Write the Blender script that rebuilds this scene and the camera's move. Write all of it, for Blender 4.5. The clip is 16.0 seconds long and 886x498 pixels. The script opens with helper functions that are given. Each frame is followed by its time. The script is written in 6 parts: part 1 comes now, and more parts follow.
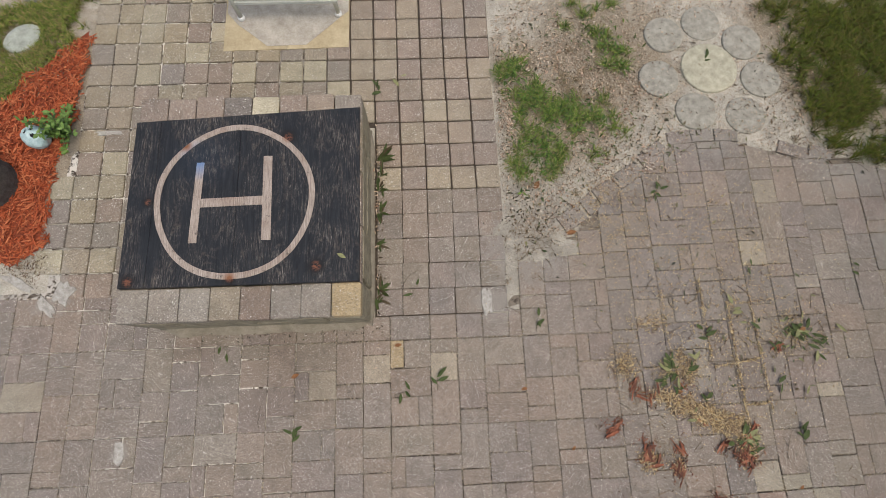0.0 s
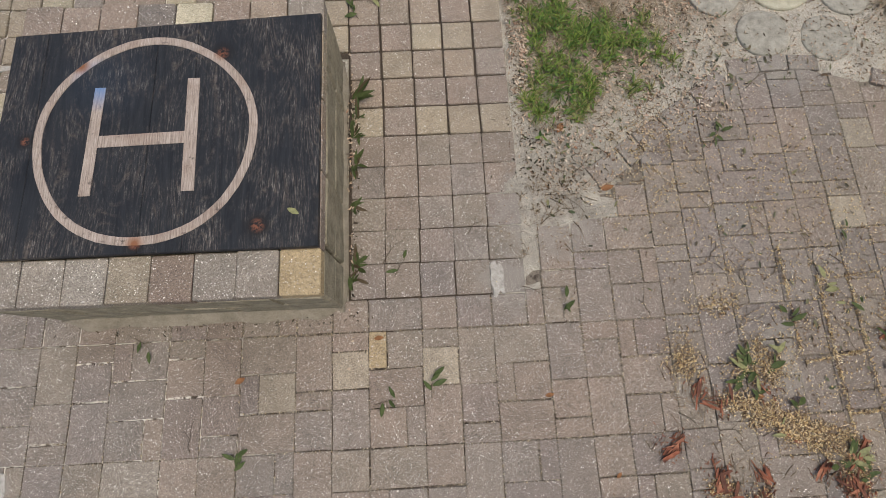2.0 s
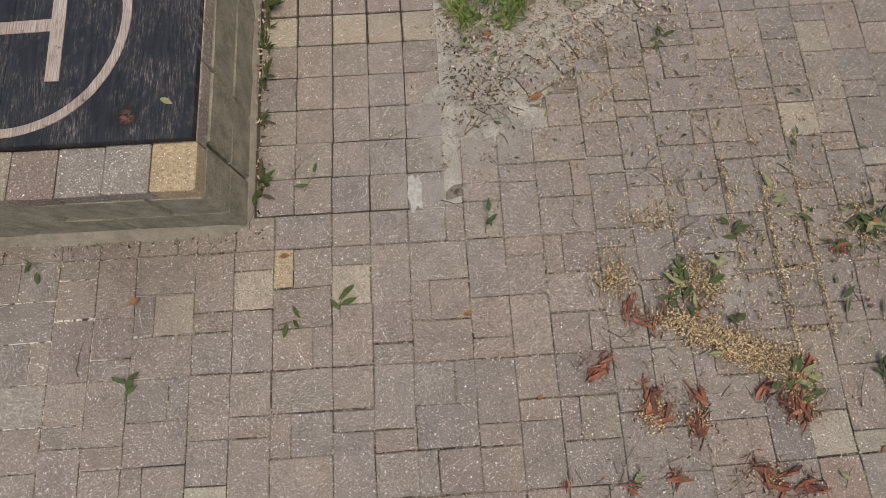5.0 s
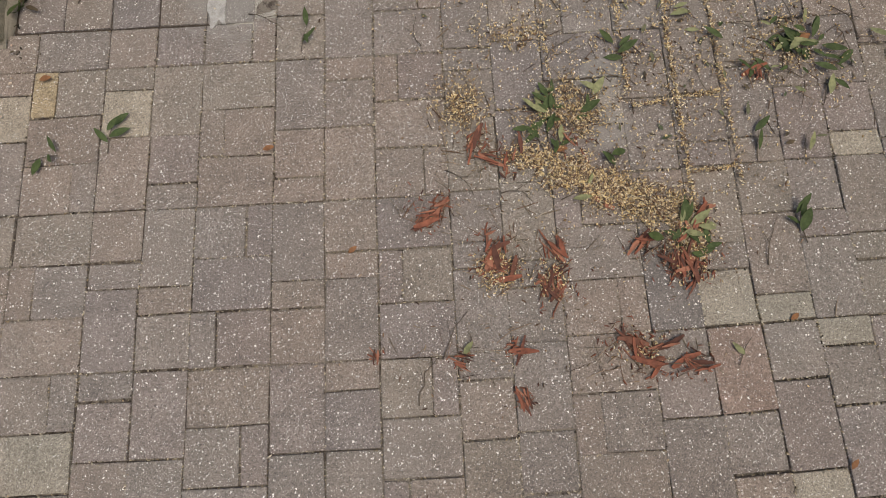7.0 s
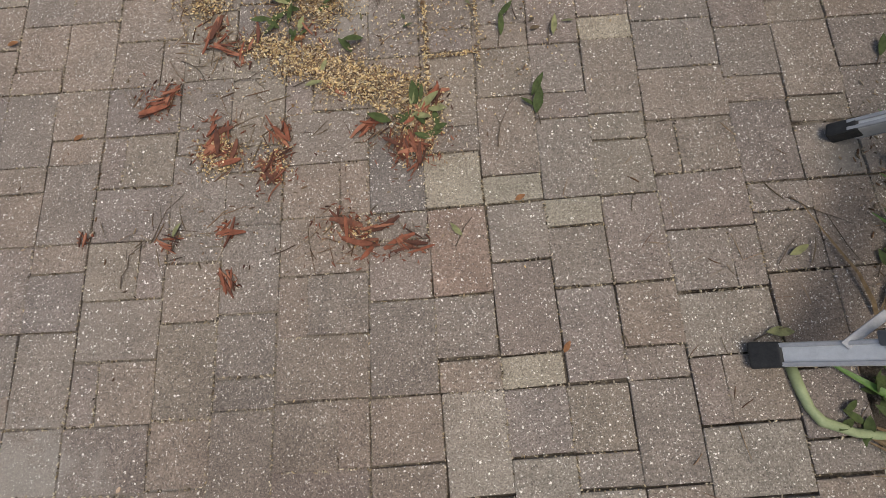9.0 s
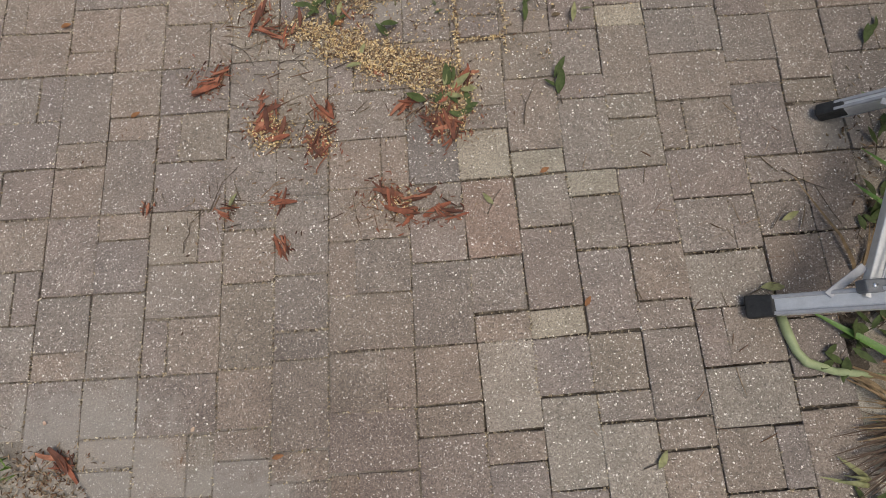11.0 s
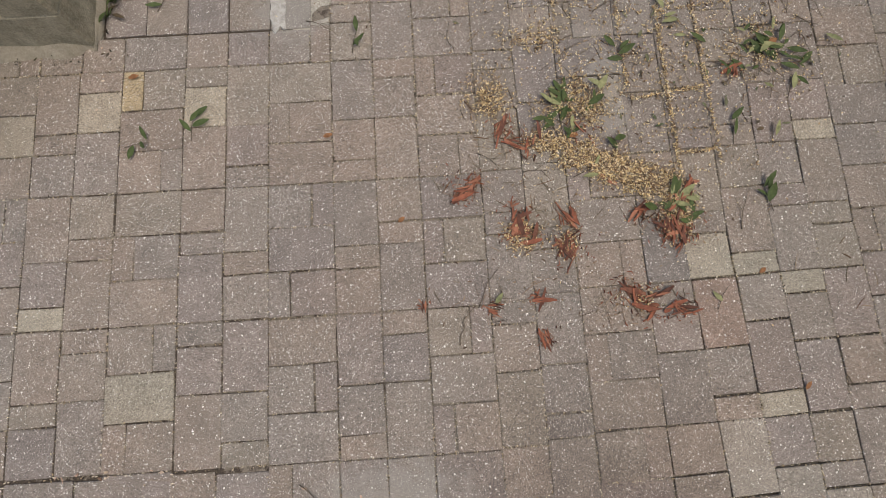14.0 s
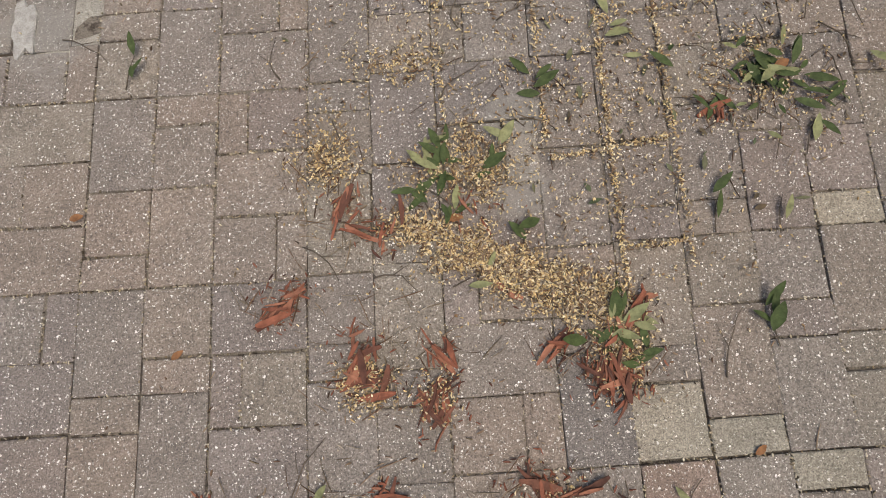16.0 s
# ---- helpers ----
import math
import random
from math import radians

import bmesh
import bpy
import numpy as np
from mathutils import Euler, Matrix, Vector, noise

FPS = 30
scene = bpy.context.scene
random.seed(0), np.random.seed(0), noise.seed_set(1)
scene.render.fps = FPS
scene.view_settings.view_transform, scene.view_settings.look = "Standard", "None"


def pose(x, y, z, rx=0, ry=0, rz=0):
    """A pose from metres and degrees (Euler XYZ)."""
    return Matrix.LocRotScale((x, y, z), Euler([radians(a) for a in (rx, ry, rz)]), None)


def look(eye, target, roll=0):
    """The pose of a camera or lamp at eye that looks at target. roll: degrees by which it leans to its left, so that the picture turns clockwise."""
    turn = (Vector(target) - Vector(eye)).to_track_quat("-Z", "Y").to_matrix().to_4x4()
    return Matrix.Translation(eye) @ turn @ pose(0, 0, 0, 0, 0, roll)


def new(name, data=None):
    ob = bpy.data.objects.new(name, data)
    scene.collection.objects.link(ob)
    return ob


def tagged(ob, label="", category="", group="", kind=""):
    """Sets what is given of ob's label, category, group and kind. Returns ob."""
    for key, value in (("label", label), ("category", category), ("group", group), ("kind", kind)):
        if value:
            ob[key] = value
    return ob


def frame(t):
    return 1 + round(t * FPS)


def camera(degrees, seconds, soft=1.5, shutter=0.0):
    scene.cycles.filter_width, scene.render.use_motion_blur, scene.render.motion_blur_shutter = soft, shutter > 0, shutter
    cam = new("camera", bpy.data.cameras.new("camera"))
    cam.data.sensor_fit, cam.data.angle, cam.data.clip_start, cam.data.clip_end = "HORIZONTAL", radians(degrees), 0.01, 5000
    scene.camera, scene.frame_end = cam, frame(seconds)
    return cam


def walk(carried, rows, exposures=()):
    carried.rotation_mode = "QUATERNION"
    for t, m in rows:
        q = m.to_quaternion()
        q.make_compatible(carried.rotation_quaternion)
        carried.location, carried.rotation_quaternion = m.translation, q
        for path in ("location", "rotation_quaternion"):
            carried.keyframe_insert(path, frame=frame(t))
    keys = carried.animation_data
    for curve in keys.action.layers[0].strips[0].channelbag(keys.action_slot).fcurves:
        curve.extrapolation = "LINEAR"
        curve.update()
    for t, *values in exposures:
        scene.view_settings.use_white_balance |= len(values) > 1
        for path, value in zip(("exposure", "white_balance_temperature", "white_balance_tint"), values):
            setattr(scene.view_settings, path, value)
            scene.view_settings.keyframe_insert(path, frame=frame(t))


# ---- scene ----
cam = camera(86.0, 16.0, soft=0.5)
PATH = [
    (0, (0.352, -0.244, 2.83), (0.409, 0.219, 0.885), 5.0),
    (0.5, (0.331, -0.286, 2.658), (0.389, 0.175, 0.712), 5.1),
    (1, (0.368, -0.292, 2.427), (0.42, 0.174, 0.483), 4.0),
    (1.5, (0.344, -0.271, 2.231), (0.393, 0.191, 0.286), 3.5),
    (2, (0.4, -0.259, 2.104), (0.445, 0.209, 0.16), 2.8),
    (2.5, (0.529, -0.164, 2.052), (0.565, 0.297, 0.106), 1.5),
    (3, (0.5, -0.12, 2.052), (0.543, 0.338, 0.105), 2.1),
    (3.5, (0.551, -0.19, 2.079), (0.581, 0.273, 0.133), 0.4),
    (4, (0.682, -0.354, 2.086), (0.699, 0.12, 0.144), -1.5),
    (4.2, (0.713, -0.426, 2.079), (0.726, 0.052, 0.137), -2.0),
    (6.3, (1.011, -0.755, 1.446), (1.058, -0.407, -0.523), 5.0),
    (6.5, (1.143, -0.834, 1.423), (1.168, -0.475, -0.544), 1.3),
    (7, (1.399, -1.011, 1.373), (1.386, -0.637, -0.591), -4.7),
    (7.5, (1.727, -1.161, 1.282), (1.672, -0.735, -0.671), -9.9),
    (8, (1.995, -1.259, 1.246), (1.943, -0.826, -0.706), -9.7),
    (8.5, (2.185, -1.381, 1.213), (2.119, -0.9, -0.727), -10.4),
    (8.7, (2.21, -1.402, 1.207), (2.135, -0.92, -0.733), -11.4),
    (10.8, (2.21, -1.479, 1.32), (2.163, -1.076, -0.639), -9.5),
    (11, (2.083, -1.495, 1.344), (2.052, -1.087, -0.614), -7.2),
    (11.5, (1.775, -1.534, 1.41), (1.747, -1.098, -0.541), -6.6),
    (12, (1.567, -1.492, 1.457), (1.549, -1.086, -0.501), -5.4),
    (12.5, (1.372, -1.423, 1.483), (1.376, -1.044, -0.481), -2.5),
    (13, (1.184, -1.379, 1.507), (1.216, -1.007, -0.458), 1.5),
    (13.5, (1.047, -1.331, 1.554), (1.098, -0.974, -0.413), 4.6),
    (14, (1.244, -1.136, 1.647), (1.269, -0.797, -0.324), 0.9),
    (14.5, (1.416, -0.924, 1.698), (1.424, -0.605, -0.276), -1.8),
    (15, (1.542, -0.816, 1.593), (1.532, -0.492, -0.381), -5.2),
    (15.5, (1.67, -0.802, 1.357), (1.639, -0.444, -0.61), -8.0),
    (16, (1.753, -0.715, 1.074), (1.711, -0.375, -0.896), -10.0),
]
walk(cam, [(t, look(eye, target, roll)) for t, eye, target, roll in PATH], exposures=[(0.0, 0.0), (4.0, 0.0), (6.5, -0.06), (7.5, -0.14), (8.5, -0.09), (11.0, -0.03), (12.0, -0.03), (13.5, 0.0), (15.0, 0.05), (16.0, 0.07)])

# ---- light ----
world = bpy.data.worlds.new("overcast_sky")
scene.world = world
world.use_nodes = True
wn = world.node_tree
sky = wn.nodes.new("ShaderNodeTexSky")
sky.sky_type = "NISHITA"
sky.sun_disc = False
sky.sun_elevation = radians(72)
sky.sun_rotation = radians(128)
sky.dust_density = 4.0
sky.air_density = 1.0
wn.links.new(sky.outputs[0], wn.nodes["Background"].inputs[0])
wn.nodes["Background"].inputs[1].default_value = 0.155
sun_data = bpy.data.lights.new("sun", "SUN")
sun_data.energy = 1.62
sun_data.angle = radians(48)
sun_data.color = (1.0, 0.93, 0.80)
sun = new("sun", sun_data)
sun.matrix_world = look((1.8, -1.4, 7.0), (0, 0, 0))


# ---- materials ----
class Nodes:
    """A node material with short ways to add nodes."""

    def __init__(self, name):
        self.mat = bpy.data.materials.new(name)
        self.mat.use_nodes = True
        self.t = self.mat.node_tree
        self.bsdf = self.t.nodes["Principled BSDF"]

    def add(self, kind, operation="", blend=""):
        n = self.t.nodes.new("ShaderNode" + kind)
        if operation:
            n.operation = operation
        if blend:
            n.data_type, n.blend_type = "RGBA", blend
        return n

    def link(self, a, b):
        self.t.links.new(a, b)

    def pos(self):
        return self.add("NewGeometry").outputs["Position"]

    def noise(self, vec, scale, detail=4.0, rough=0.6):
        n = self.add("TexNoise")
        n.inputs["Scale"].default_value = scale
        n.inputs["Detail"].default_value = detail
        n.inputs["Roughness"].default_value = rough
        if vec is not None:
            self.link(vec, n.inputs["Vector"])
        return n.outputs["Fac"]

    def ramp(self, fac, *stops, steps=False):
        n = self.add("ValToRGB")
        cr = n.color_ramp
        if steps:
            cr.interpolation = "CONSTANT"
        while len(cr.elements) < len(stops):
            cr.elements.new(0.5)
        for e, (p, c) in zip(cr.elements, stops):
            e.position = p
            e.color = (*c, 1) if isinstance(c, tuple) else (c, c, c, 1)
        self.link(fac, n.inputs["Fac"])
        return n.outputs["Color"]

    def mix(self, fac, a, b, mode="MIX"):
        n = self.add("Mix", blend=mode)
        for sock, v in ((n.inputs["Factor"], fac), (n.inputs[6], a), (n.inputs[7], b)):
            if isinstance(v, (int, float)):
                sock.default_value = v if sock == n.inputs["Factor"] else (v, v, v, 1)
            elif isinstance(v, tuple):
                sock.default_value = (*v, 1)
            else:
                self.link(v, sock)
        return n.outputs[2]

    def math(self, op, a, b=0.5):
        n = self.add("Math", operation=op)
        for sock, v in ((n.inputs[0], a), (n.inputs[1], b)):
            if isinstance(v, (int, float)):
                sock.default_value = v
            else:
                self.link(v, sock)
        return n.outputs[0]

    def vec(self, op, a, b):
        n = self.add("VectorMath", operation=op)
        for sock, v in ((n.inputs[0], a), (n.inputs[1], b)):
            if isinstance(v, tuple):
                sock.default_value = v
            else:
                self.link(v, sock)
        return n.outputs["Value"] if op in ("DISTANCE", "LENGTH") else n.outputs["Vector"]

    def near(self, pos, x, y, inner, outer):
        """1 within inner metres of a place on the ground, 0 beyond outer."""
        flat = self.vec("MULTIPLY", pos, (1, 1, 0))
        d = self.vec("DISTANCE", flat, (x, y, 0))
        n = self.add("MapRange")
        self.link(d, n.inputs["Value"])
        for k, v in zip(("From Min", "From Max", "To Min", "To Max"), (inner, outer, 1, 0)):
            n.inputs[k].default_value = v
        return n.outputs["Result"]

    def done(self, color, rough=0.9, bump=None, strength=0.4, distance=0.002, spec=0.25):
        if isinstance(color, tuple):
            self.bsdf.inputs["Base Color"].default_value = (*color, 1)
        else:
            self.link(color, self.bsdf.inputs["Base Color"])
        self.bsdf.inputs["Specular IOR Level"].default_value = spec
        if isinstance(rough, (int, float)):
            self.bsdf.inputs["Roughness"].default_value = rough
        else:
            self.link(rough, self.bsdf.inputs["Roughness"])
        if bump is not None:
            b = self.add("Bump")
            b.inputs["Strength"].default_value = strength
            b.inputs["Distance"].default_value = distance
            self.link(bump, b.inputs["Height"])
            self.link(b.outputs[0], self.bsdf.inputs["Normal"])
        return self.mat


def paver_material(name, tones, joined=False, flecks=0.66, dusty=True):
    """Tumbled concrete paver: tone by piece, pale aggregate flecks, pits, sand dust where sand lies about."""
    n = Nodes(name)
    rnd = n.add("NewGeometry").outputs["Random Per Island"] if joined else n.add("ObjectInfo").outputs["Random"]
    p = n.pos()
    base = n.ramp(rnd, *[(i / len(tones), t) for i, t in enumerate(tones)], steps=True)
    # a second draw per piece: lighter or darker
    lot = n.math("FRACT", n.math("MULTIPLY", rnd, 37.7))
    base = n.mix(1.0, base, n.ramp(lot, (0.0, 0.98), (1.0, 1.12)), "MULTIPLY")
    col = n.mix(1.0, base, n.ramp(n.noise(p, 11, 4), (0.3, 0.86), (0.7, 1.14)), "MULTIPLY")
    # warm and cool drift over some decimetres
    col = n.mix(n.ramp(n.noise(p, 1.3, 2), (0.35, 0.0), (0.65, 0.35)), col, n.mix(1.0, col, (1.12, 0.98, 0.90), "MULTIPLY"))
    grain = n.noise(p, 280, 3, 0.7)
    col = n.mix(1.0, col, n.ramp(grain, (0.34, 0.58), (0.5, 0.97), (0.66, 1.42)), "MULTIPLY")
    col = n.mix(1.0, col, n.ramp(n.noise(p, 125, 2, 0.6), (0.34, 0.85), (0.66, 1.20)), "MULTIPLY")
    # dark grit and pits
    g = n.noise(p, 210, 2, 0.6)
    col = n.mix(n.ramp(g, (0.31, 0.7), (0.38, 0.0)), col, (0.055, 0.043, 0.037))
    # pale aggregate, ragged grains of many sizes
    crumple = n.add("TexNoise")
    crumple.inputs["Scale"].default_value = 240
    crumple.inputs["Detail"].default_value = 2.0
    n.link(p, crumple.inputs["Vector"])
    shift = n.vec("SCALE", n.vec("SUBTRACT", crumple.outputs["Color"], (0.5, 0.5, 0.5)), (0, 0, 0))
    shift.node.inputs["Scale"].default_value = 0.009
    q = n.vec("ADD", p, shift)
    for scale, least, amount in ((115, flecks + 0.14, 1.0), (160, flecks + 0.06, 1.0), (230, flecks, 1.0)):
        v = n.add("TexVoronoi")
        v.inputs["Scale"].default_value = scale
        n.link(n.vec("ADD", q, (scale, 0.3, 0.1)), v.inputs["Vector"])
        parts = n.add("SeparateColor")
        n.link(v.outputs["Color"], parts.inputs[0])
        size = n.math("ADD", n.math("MULTIPLY", parts.outputs["Green"], 0.24), 0.13)
        hit = n.ramp(n.math("SUBTRACT", size, v.outputs["Distance"]), (0.0, 0.0), (0.05, 1.0))
        pick = n.math("MULTIPLY", n.ramp(parts.outputs["Red"], (least, 0.0), (least + 0.02, 1.0)), hit)
        tint = n.mix(parts.outputs["Blue"], (0.42, 0.37, 0.31), (0.90, 0.86, 0.78))
        col = n.mix(n.math("MULTIPLY", pick, amount), col, tint)
    # darker patches: one at the near edge, two along the platform's front
    dark_patch = None
    for x, y, a, b in ((1.72, -1.72, 0.05, 0.60), (-0.45, -0.16, 0.05, 0.45), (-1.0, -0.1, 0.0, 0.25)):
        m = n.near(p, x, y, a, b)
        dark_patch = m if dark_patch is None else n.math("MAXIMUM", dark_patch, m)
    dark_patch = n.math("MULTIPLY", dark_patch, n.ramp(n.noise(p, 4, 3), (0.3, 0.5), (0.6, 1.0)))
    col = n.mix(n.math("MULTIPLY", dark_patch, 0.8), col, n.mix(1.0, col, (0.66, 0.63, 0.62), "MULTIPLY"))
    if dusty:
        mask = None
        for x, y, a, b in ((0.93, 0.42, 0.08, 0.42), (0.72, 0.10, 0.0, 0.26), (1.05, -1.85, 0.15, 0.50), (1.45, -1.98, 0.1, 0.40), (0.2, -1.75, 0.05, 0.2), (3.25, -0.9, 0.0, 0.16),
                           (2.2, 1.2, 0.0, 0.45), (3.1, 1.0, 0.0, 0.6), (1.32, 0.66, 0.08, 0.22), (1.62, 0.88, 0.06, 0.22), (1.9, 1.06, 0.05, 0.2), (3.35, 0.35, 0.0, 0.5), (1.91, -0.22, 0.03, 0.12), (1.92, -0.40, 0.03, 0.12), (-1.9, 0.25, 0.0, 0.3), (-1.38, -0.66, 0.0, 0.1)):
            m = n.near(p, x, y, a, b)
            mask = m if mask is None else n.math("MAXIMUM", mask, m)
        edge = n.math("ADD", mask, n.math("MULTIPLY", n.math("SUBTRACT", n.noise(p, 14, 5, 0.65), 0.5), 1.5))
        sand = n.mix(n.noise(p, 260, 2), (0.19, 0.172, 0.145), (0.36, 0.335, 0.29))
        col = n.mix(n.math("MULTIPLY", n.ramp(edge, (0.42, 0.0), (0.75, 1.0)), n.math("MULTIPLY", n.ramp(mask, (0.0, 0.0), (0.15, 1.0)), 0.6)), col, sand)
    h = n.mix(0.5, grain, n.noise(p, 110, 3))
    return n.done(col, 0.92, h, 0.8, 0.004)


MAUVE = ((0.198, 0.173, 0.146), (0.213, 0.178, 0.143), (0.194, 0.171, 0.145), (0.209, 0.178, 0.144), (0.202, 0.171, 0.145), (0.207, 0.180, 0.144), (0.191, 0.166, 0.144), (0.216, 0.180, 0.145), (0.203, 0.176, 0.146))
TAN = ((0.238, 0.208, 0.150), (0.275, 0.245, 0.175), (0.212, 0.184, 0.146), (0.248, 0.215, 0.160), (0.222, 0.182, 0.144), (0.318, 0.288, 0.205), (0.205, 0.182, 0.148), (0.255, 0.218, 0.150))
paver_mauve = paver_material("paver_mauve", MAUVE)
paver_mauve_joined = paver_material("paver_mauve_joined", MAUVE, joined=True)
ROSY = ((0.245, 0.202, 0.155), (0.266, 0.226, 0.166), (0.228, 0.186, 0.150), (0.292, 0.252, 0.182), (0.236, 0.190, 0.151), (0.222, 0.186, 0.152), (0.258, 0.210, 0.158))
paver_walk = paver_material("paver_walk", ROSY)
paver_walk_joined = paver_material("paver_walk_joined", TAN + MAUVE[:1], joined=True)
paver_cream = paver_material("paver_cream", ((0.285, 0.252, 0.192), (0.268, 0.240, 0.186)), flecks=0.8)
paver_yellow = paver_material("paver_yellow", ((0.315, 0.256, 0.158), (0.330, 0.262, 0.155)), flecks=0.75)
paver_grey = paver_material("paver_grey", ((0.246, 0.219, 0.180), (0.232, 0.208, 0.172)))
paver_slate = paver_material("paver_slate", ((0.172, 0.154, 0.134), (0.163, 0.147, 0.129)))
paver_rose = paver_material("paver_rose", ((0.228, 0.174, 0.137), (0.224, 0.176, 0.137)))
paver_white = paver_material("paver_white", ((0.424, 0.392, 0.286), (0.414, 0.382, 0.276)), flecks=0.8)


def ground_material():
    n = Nodes("sandy_soil")
    p = n.pos()
    fine = n.noise(p, 380, 4, 0.75)
    sand = n.ramp(fine, (0.32, (0.17, 0.150, 0.118)), (0.5, (0.44, 0.405, 0.33)), (0.68, (0.74, 0.69, 0.59)))
    sand = n.mix(1.0, sand, n.ramp(n.noise(p, 7, 5, 0.7), (0.3, 0.72), (0.7, 1.2)), "MULTIPLY")
    soil = n.ramp(n.noise(p, 150, 5, 0.8), (0.3, (0.060, 0.047, 0.033)), (0.5, (0.27, 0.222, 0.158)), (0.70, (0.60, 0.53, 0.42)))
    litter = None
    for x, y, a, b in ((1.25, 1.35, 0.15, 0.6), (1.6, 1.8, 0.2, 0.8), (1.0, 1.7, 0.0, 0.4), (3.4, 1.8, 0.5, 0.9), (2.9, 2.0, 0.15, 0.5), (-2.4, 1.5, 0.5, 1.2), (0.2, -2.1, 0.25, 0.55), (3.6, -1.6, 0.2, 0.6)):
        m = n.near(p, x, y, a, b)
        litter = m if litter is None else n.math("MAXIMUM", litter, m)
    m = n.math("ADD", n.math("MULTIPLY", litter, 0.62), n.math("MULTIPLY", n.math("SUBTRACT", n.noise(p, 9, 6, 0.7), 0.32), 1.1))
    col = n.mix(n.ramp(m, (0.35, 0.0), (0.7, 1.0)), sand, soil)
    # dark crumbs, in drifts
    grit = n.noise(p, 120, 4, 0.8)
    drift = n.ramp(n.noise(p, 5, 4, 0.7), (0.40, 0.0), (0.62, 0.85))
    col = n.mix(n.math("MULTIPLY", drift, n.ramp(grit, (0.36, 1.0), (0.45, 0.0))), col, (0.07, 0.052, 0.038))
    # damp film by the near grass
    wet = n.math("MAXIMUM", n.near(p, 0.62, -1.80, 0.15, 0.75), n.math("MULTIPLY", n.near(p, 0.98, 0.45, 0.2, 0.6), n.ramp(n.noise(p, 9, 4, 0.7), (0.35, 0.35), (0.6, 0.85))))
    col = n.mix(n.math("MULTIPLY", wet, 0.85), col, n.mix(1.0, col, (0.56, 0.55, 0.55), "MULTIPLY"))
    # the planting bed beyond the patio holds damp dark earth
    axes = n.add("SeparateXYZ")
    n.link(p, axes.inputs[0])
    band = n.math("MULTIPLY", n.ramp(n.math("SUBTRACT", axes.outputs[0], 3.22), (0.0, 0.0), (0.14, 1.0)), n.ramp(n.math("SUBTRACT", -0.35, axes.outputs[1]), (0.0, 0.0), (0.3, 1.0)))
    bed = n.math("ADD", band, n.math("MULTIPLY", n.math("SUBTRACT", n.noise(p, 12, 4, 0.7), 0.5), 0.8))
    earth = n.ramp(n.noise(p, 170, 4, 0.8), (0.3, (0.022, 0.018, 0.014)), (0.55, (0.075, 0.06, 0.045)), (0.75, (0.19, 0.16, 0.125)))
    col = n.mix(n.ramp(bed, (0.35, 0.0), (0.65, 1.0)), col, earth)
    return n.done(col, 0.97, n.mix(0.5, fine, grit), 0.9, 0.006, 0.1)


def joint_material(name, filled=0.0):
    """Sand and grit in the joints: dark, pale in places; filled moves where the pale sand begins."""
    n = Nodes(name)
    p = n.pos()
    a = n.noise(p, 5, 4, 0.7)
    fine = n.noise(p, 300, 3, 0.7)
    dark = n.ramp(fine, (0.3, (0.030, 0.024, 0.019)), (0.7, (0.12, 0.095, 0.072)))
    pale = n.ramp(fine, (0.3, (0.105, 0.085, 0.066)), (0.7, (0.30, 0.26, 0.205)))
    broken = n.math("ADD", n.math("MULTIPLY", a, 0.55), n.math("MULTIPLY", n.noise(p, 42, 3, 0.7), 0.45))
    ax = n.add("SeparateXYZ")
    n.link(p, ax.inputs[0])
    # the joints nearer the platform have lost more of their sand
    broken = n.math("SUBTRACT", broken, n.ramp(ax.outputs[0], (0.0, 0.06), (1.0, 0.0)))
    col = n.mix(n.ramp(broken, (0.43 + filled, 0.0), (0.50 + filled, 1.0)), dark, pale)
    # washed-out joints on the far side of the patio hold dark soil
    bare = n.math("MULTIPLY", n.ramp(n.math("SUBTRACT", ax.outputs[0], 1.9), (0.0, 0.0), (0.4, 0.6)), n.ramp(n.math("SUBTRACT", -0.75, ax.outputs[1]), (0.0, 0.0), (0.4, 1.0)))
    col = n.mix(n.math("MULTIPLY", bare, n.ramp(n.noise(p, 22, 4, 0.8), (0.52, 1.0), (0.60, 0.0))), col, (0.022, 0.018, 0.014))
    # silt washed level with the pavers at the near edge
    silt = n.near(p, 1.30, -1.90, 0.30, 0.72)
    col = n.mix(n.math("MULTIPLY", silt, n.ramp(n.noise(p, 11, 4, 0.7), (0.33, 0.2), (0.5, 1.0))), col, n.ramp(fine, (0.3, (0.13, 0.115, 0.098)), (0.7, (0.27, 0.242, 0.208))))
    # whiter mortar was brushed into the joints by the platform and the walkway
    white = n.math("MAXIMUM", n.near(p, -1.6, 0.0, 0.2, 0.9), n.math("MAXIMUM", n.near(p, -1.6, 1.2, 0.3, 0.9), n.math("MAXIMUM", n.near(p, -1.2, 1.8, 0.3, 1.0), n.near(p, -1.0, -0.5, 0.4, 0.9))))
    col = n.mix(n.math("MULTIPLY", white, n.ramp(n.noise(p, 34, 3), (0.42, 0.0), (0.54, 1.0))), col, (0.66, 0.62, 0.54))
    return n.done(col, 0.97, fine, 0.8, 0.004, 0.1)


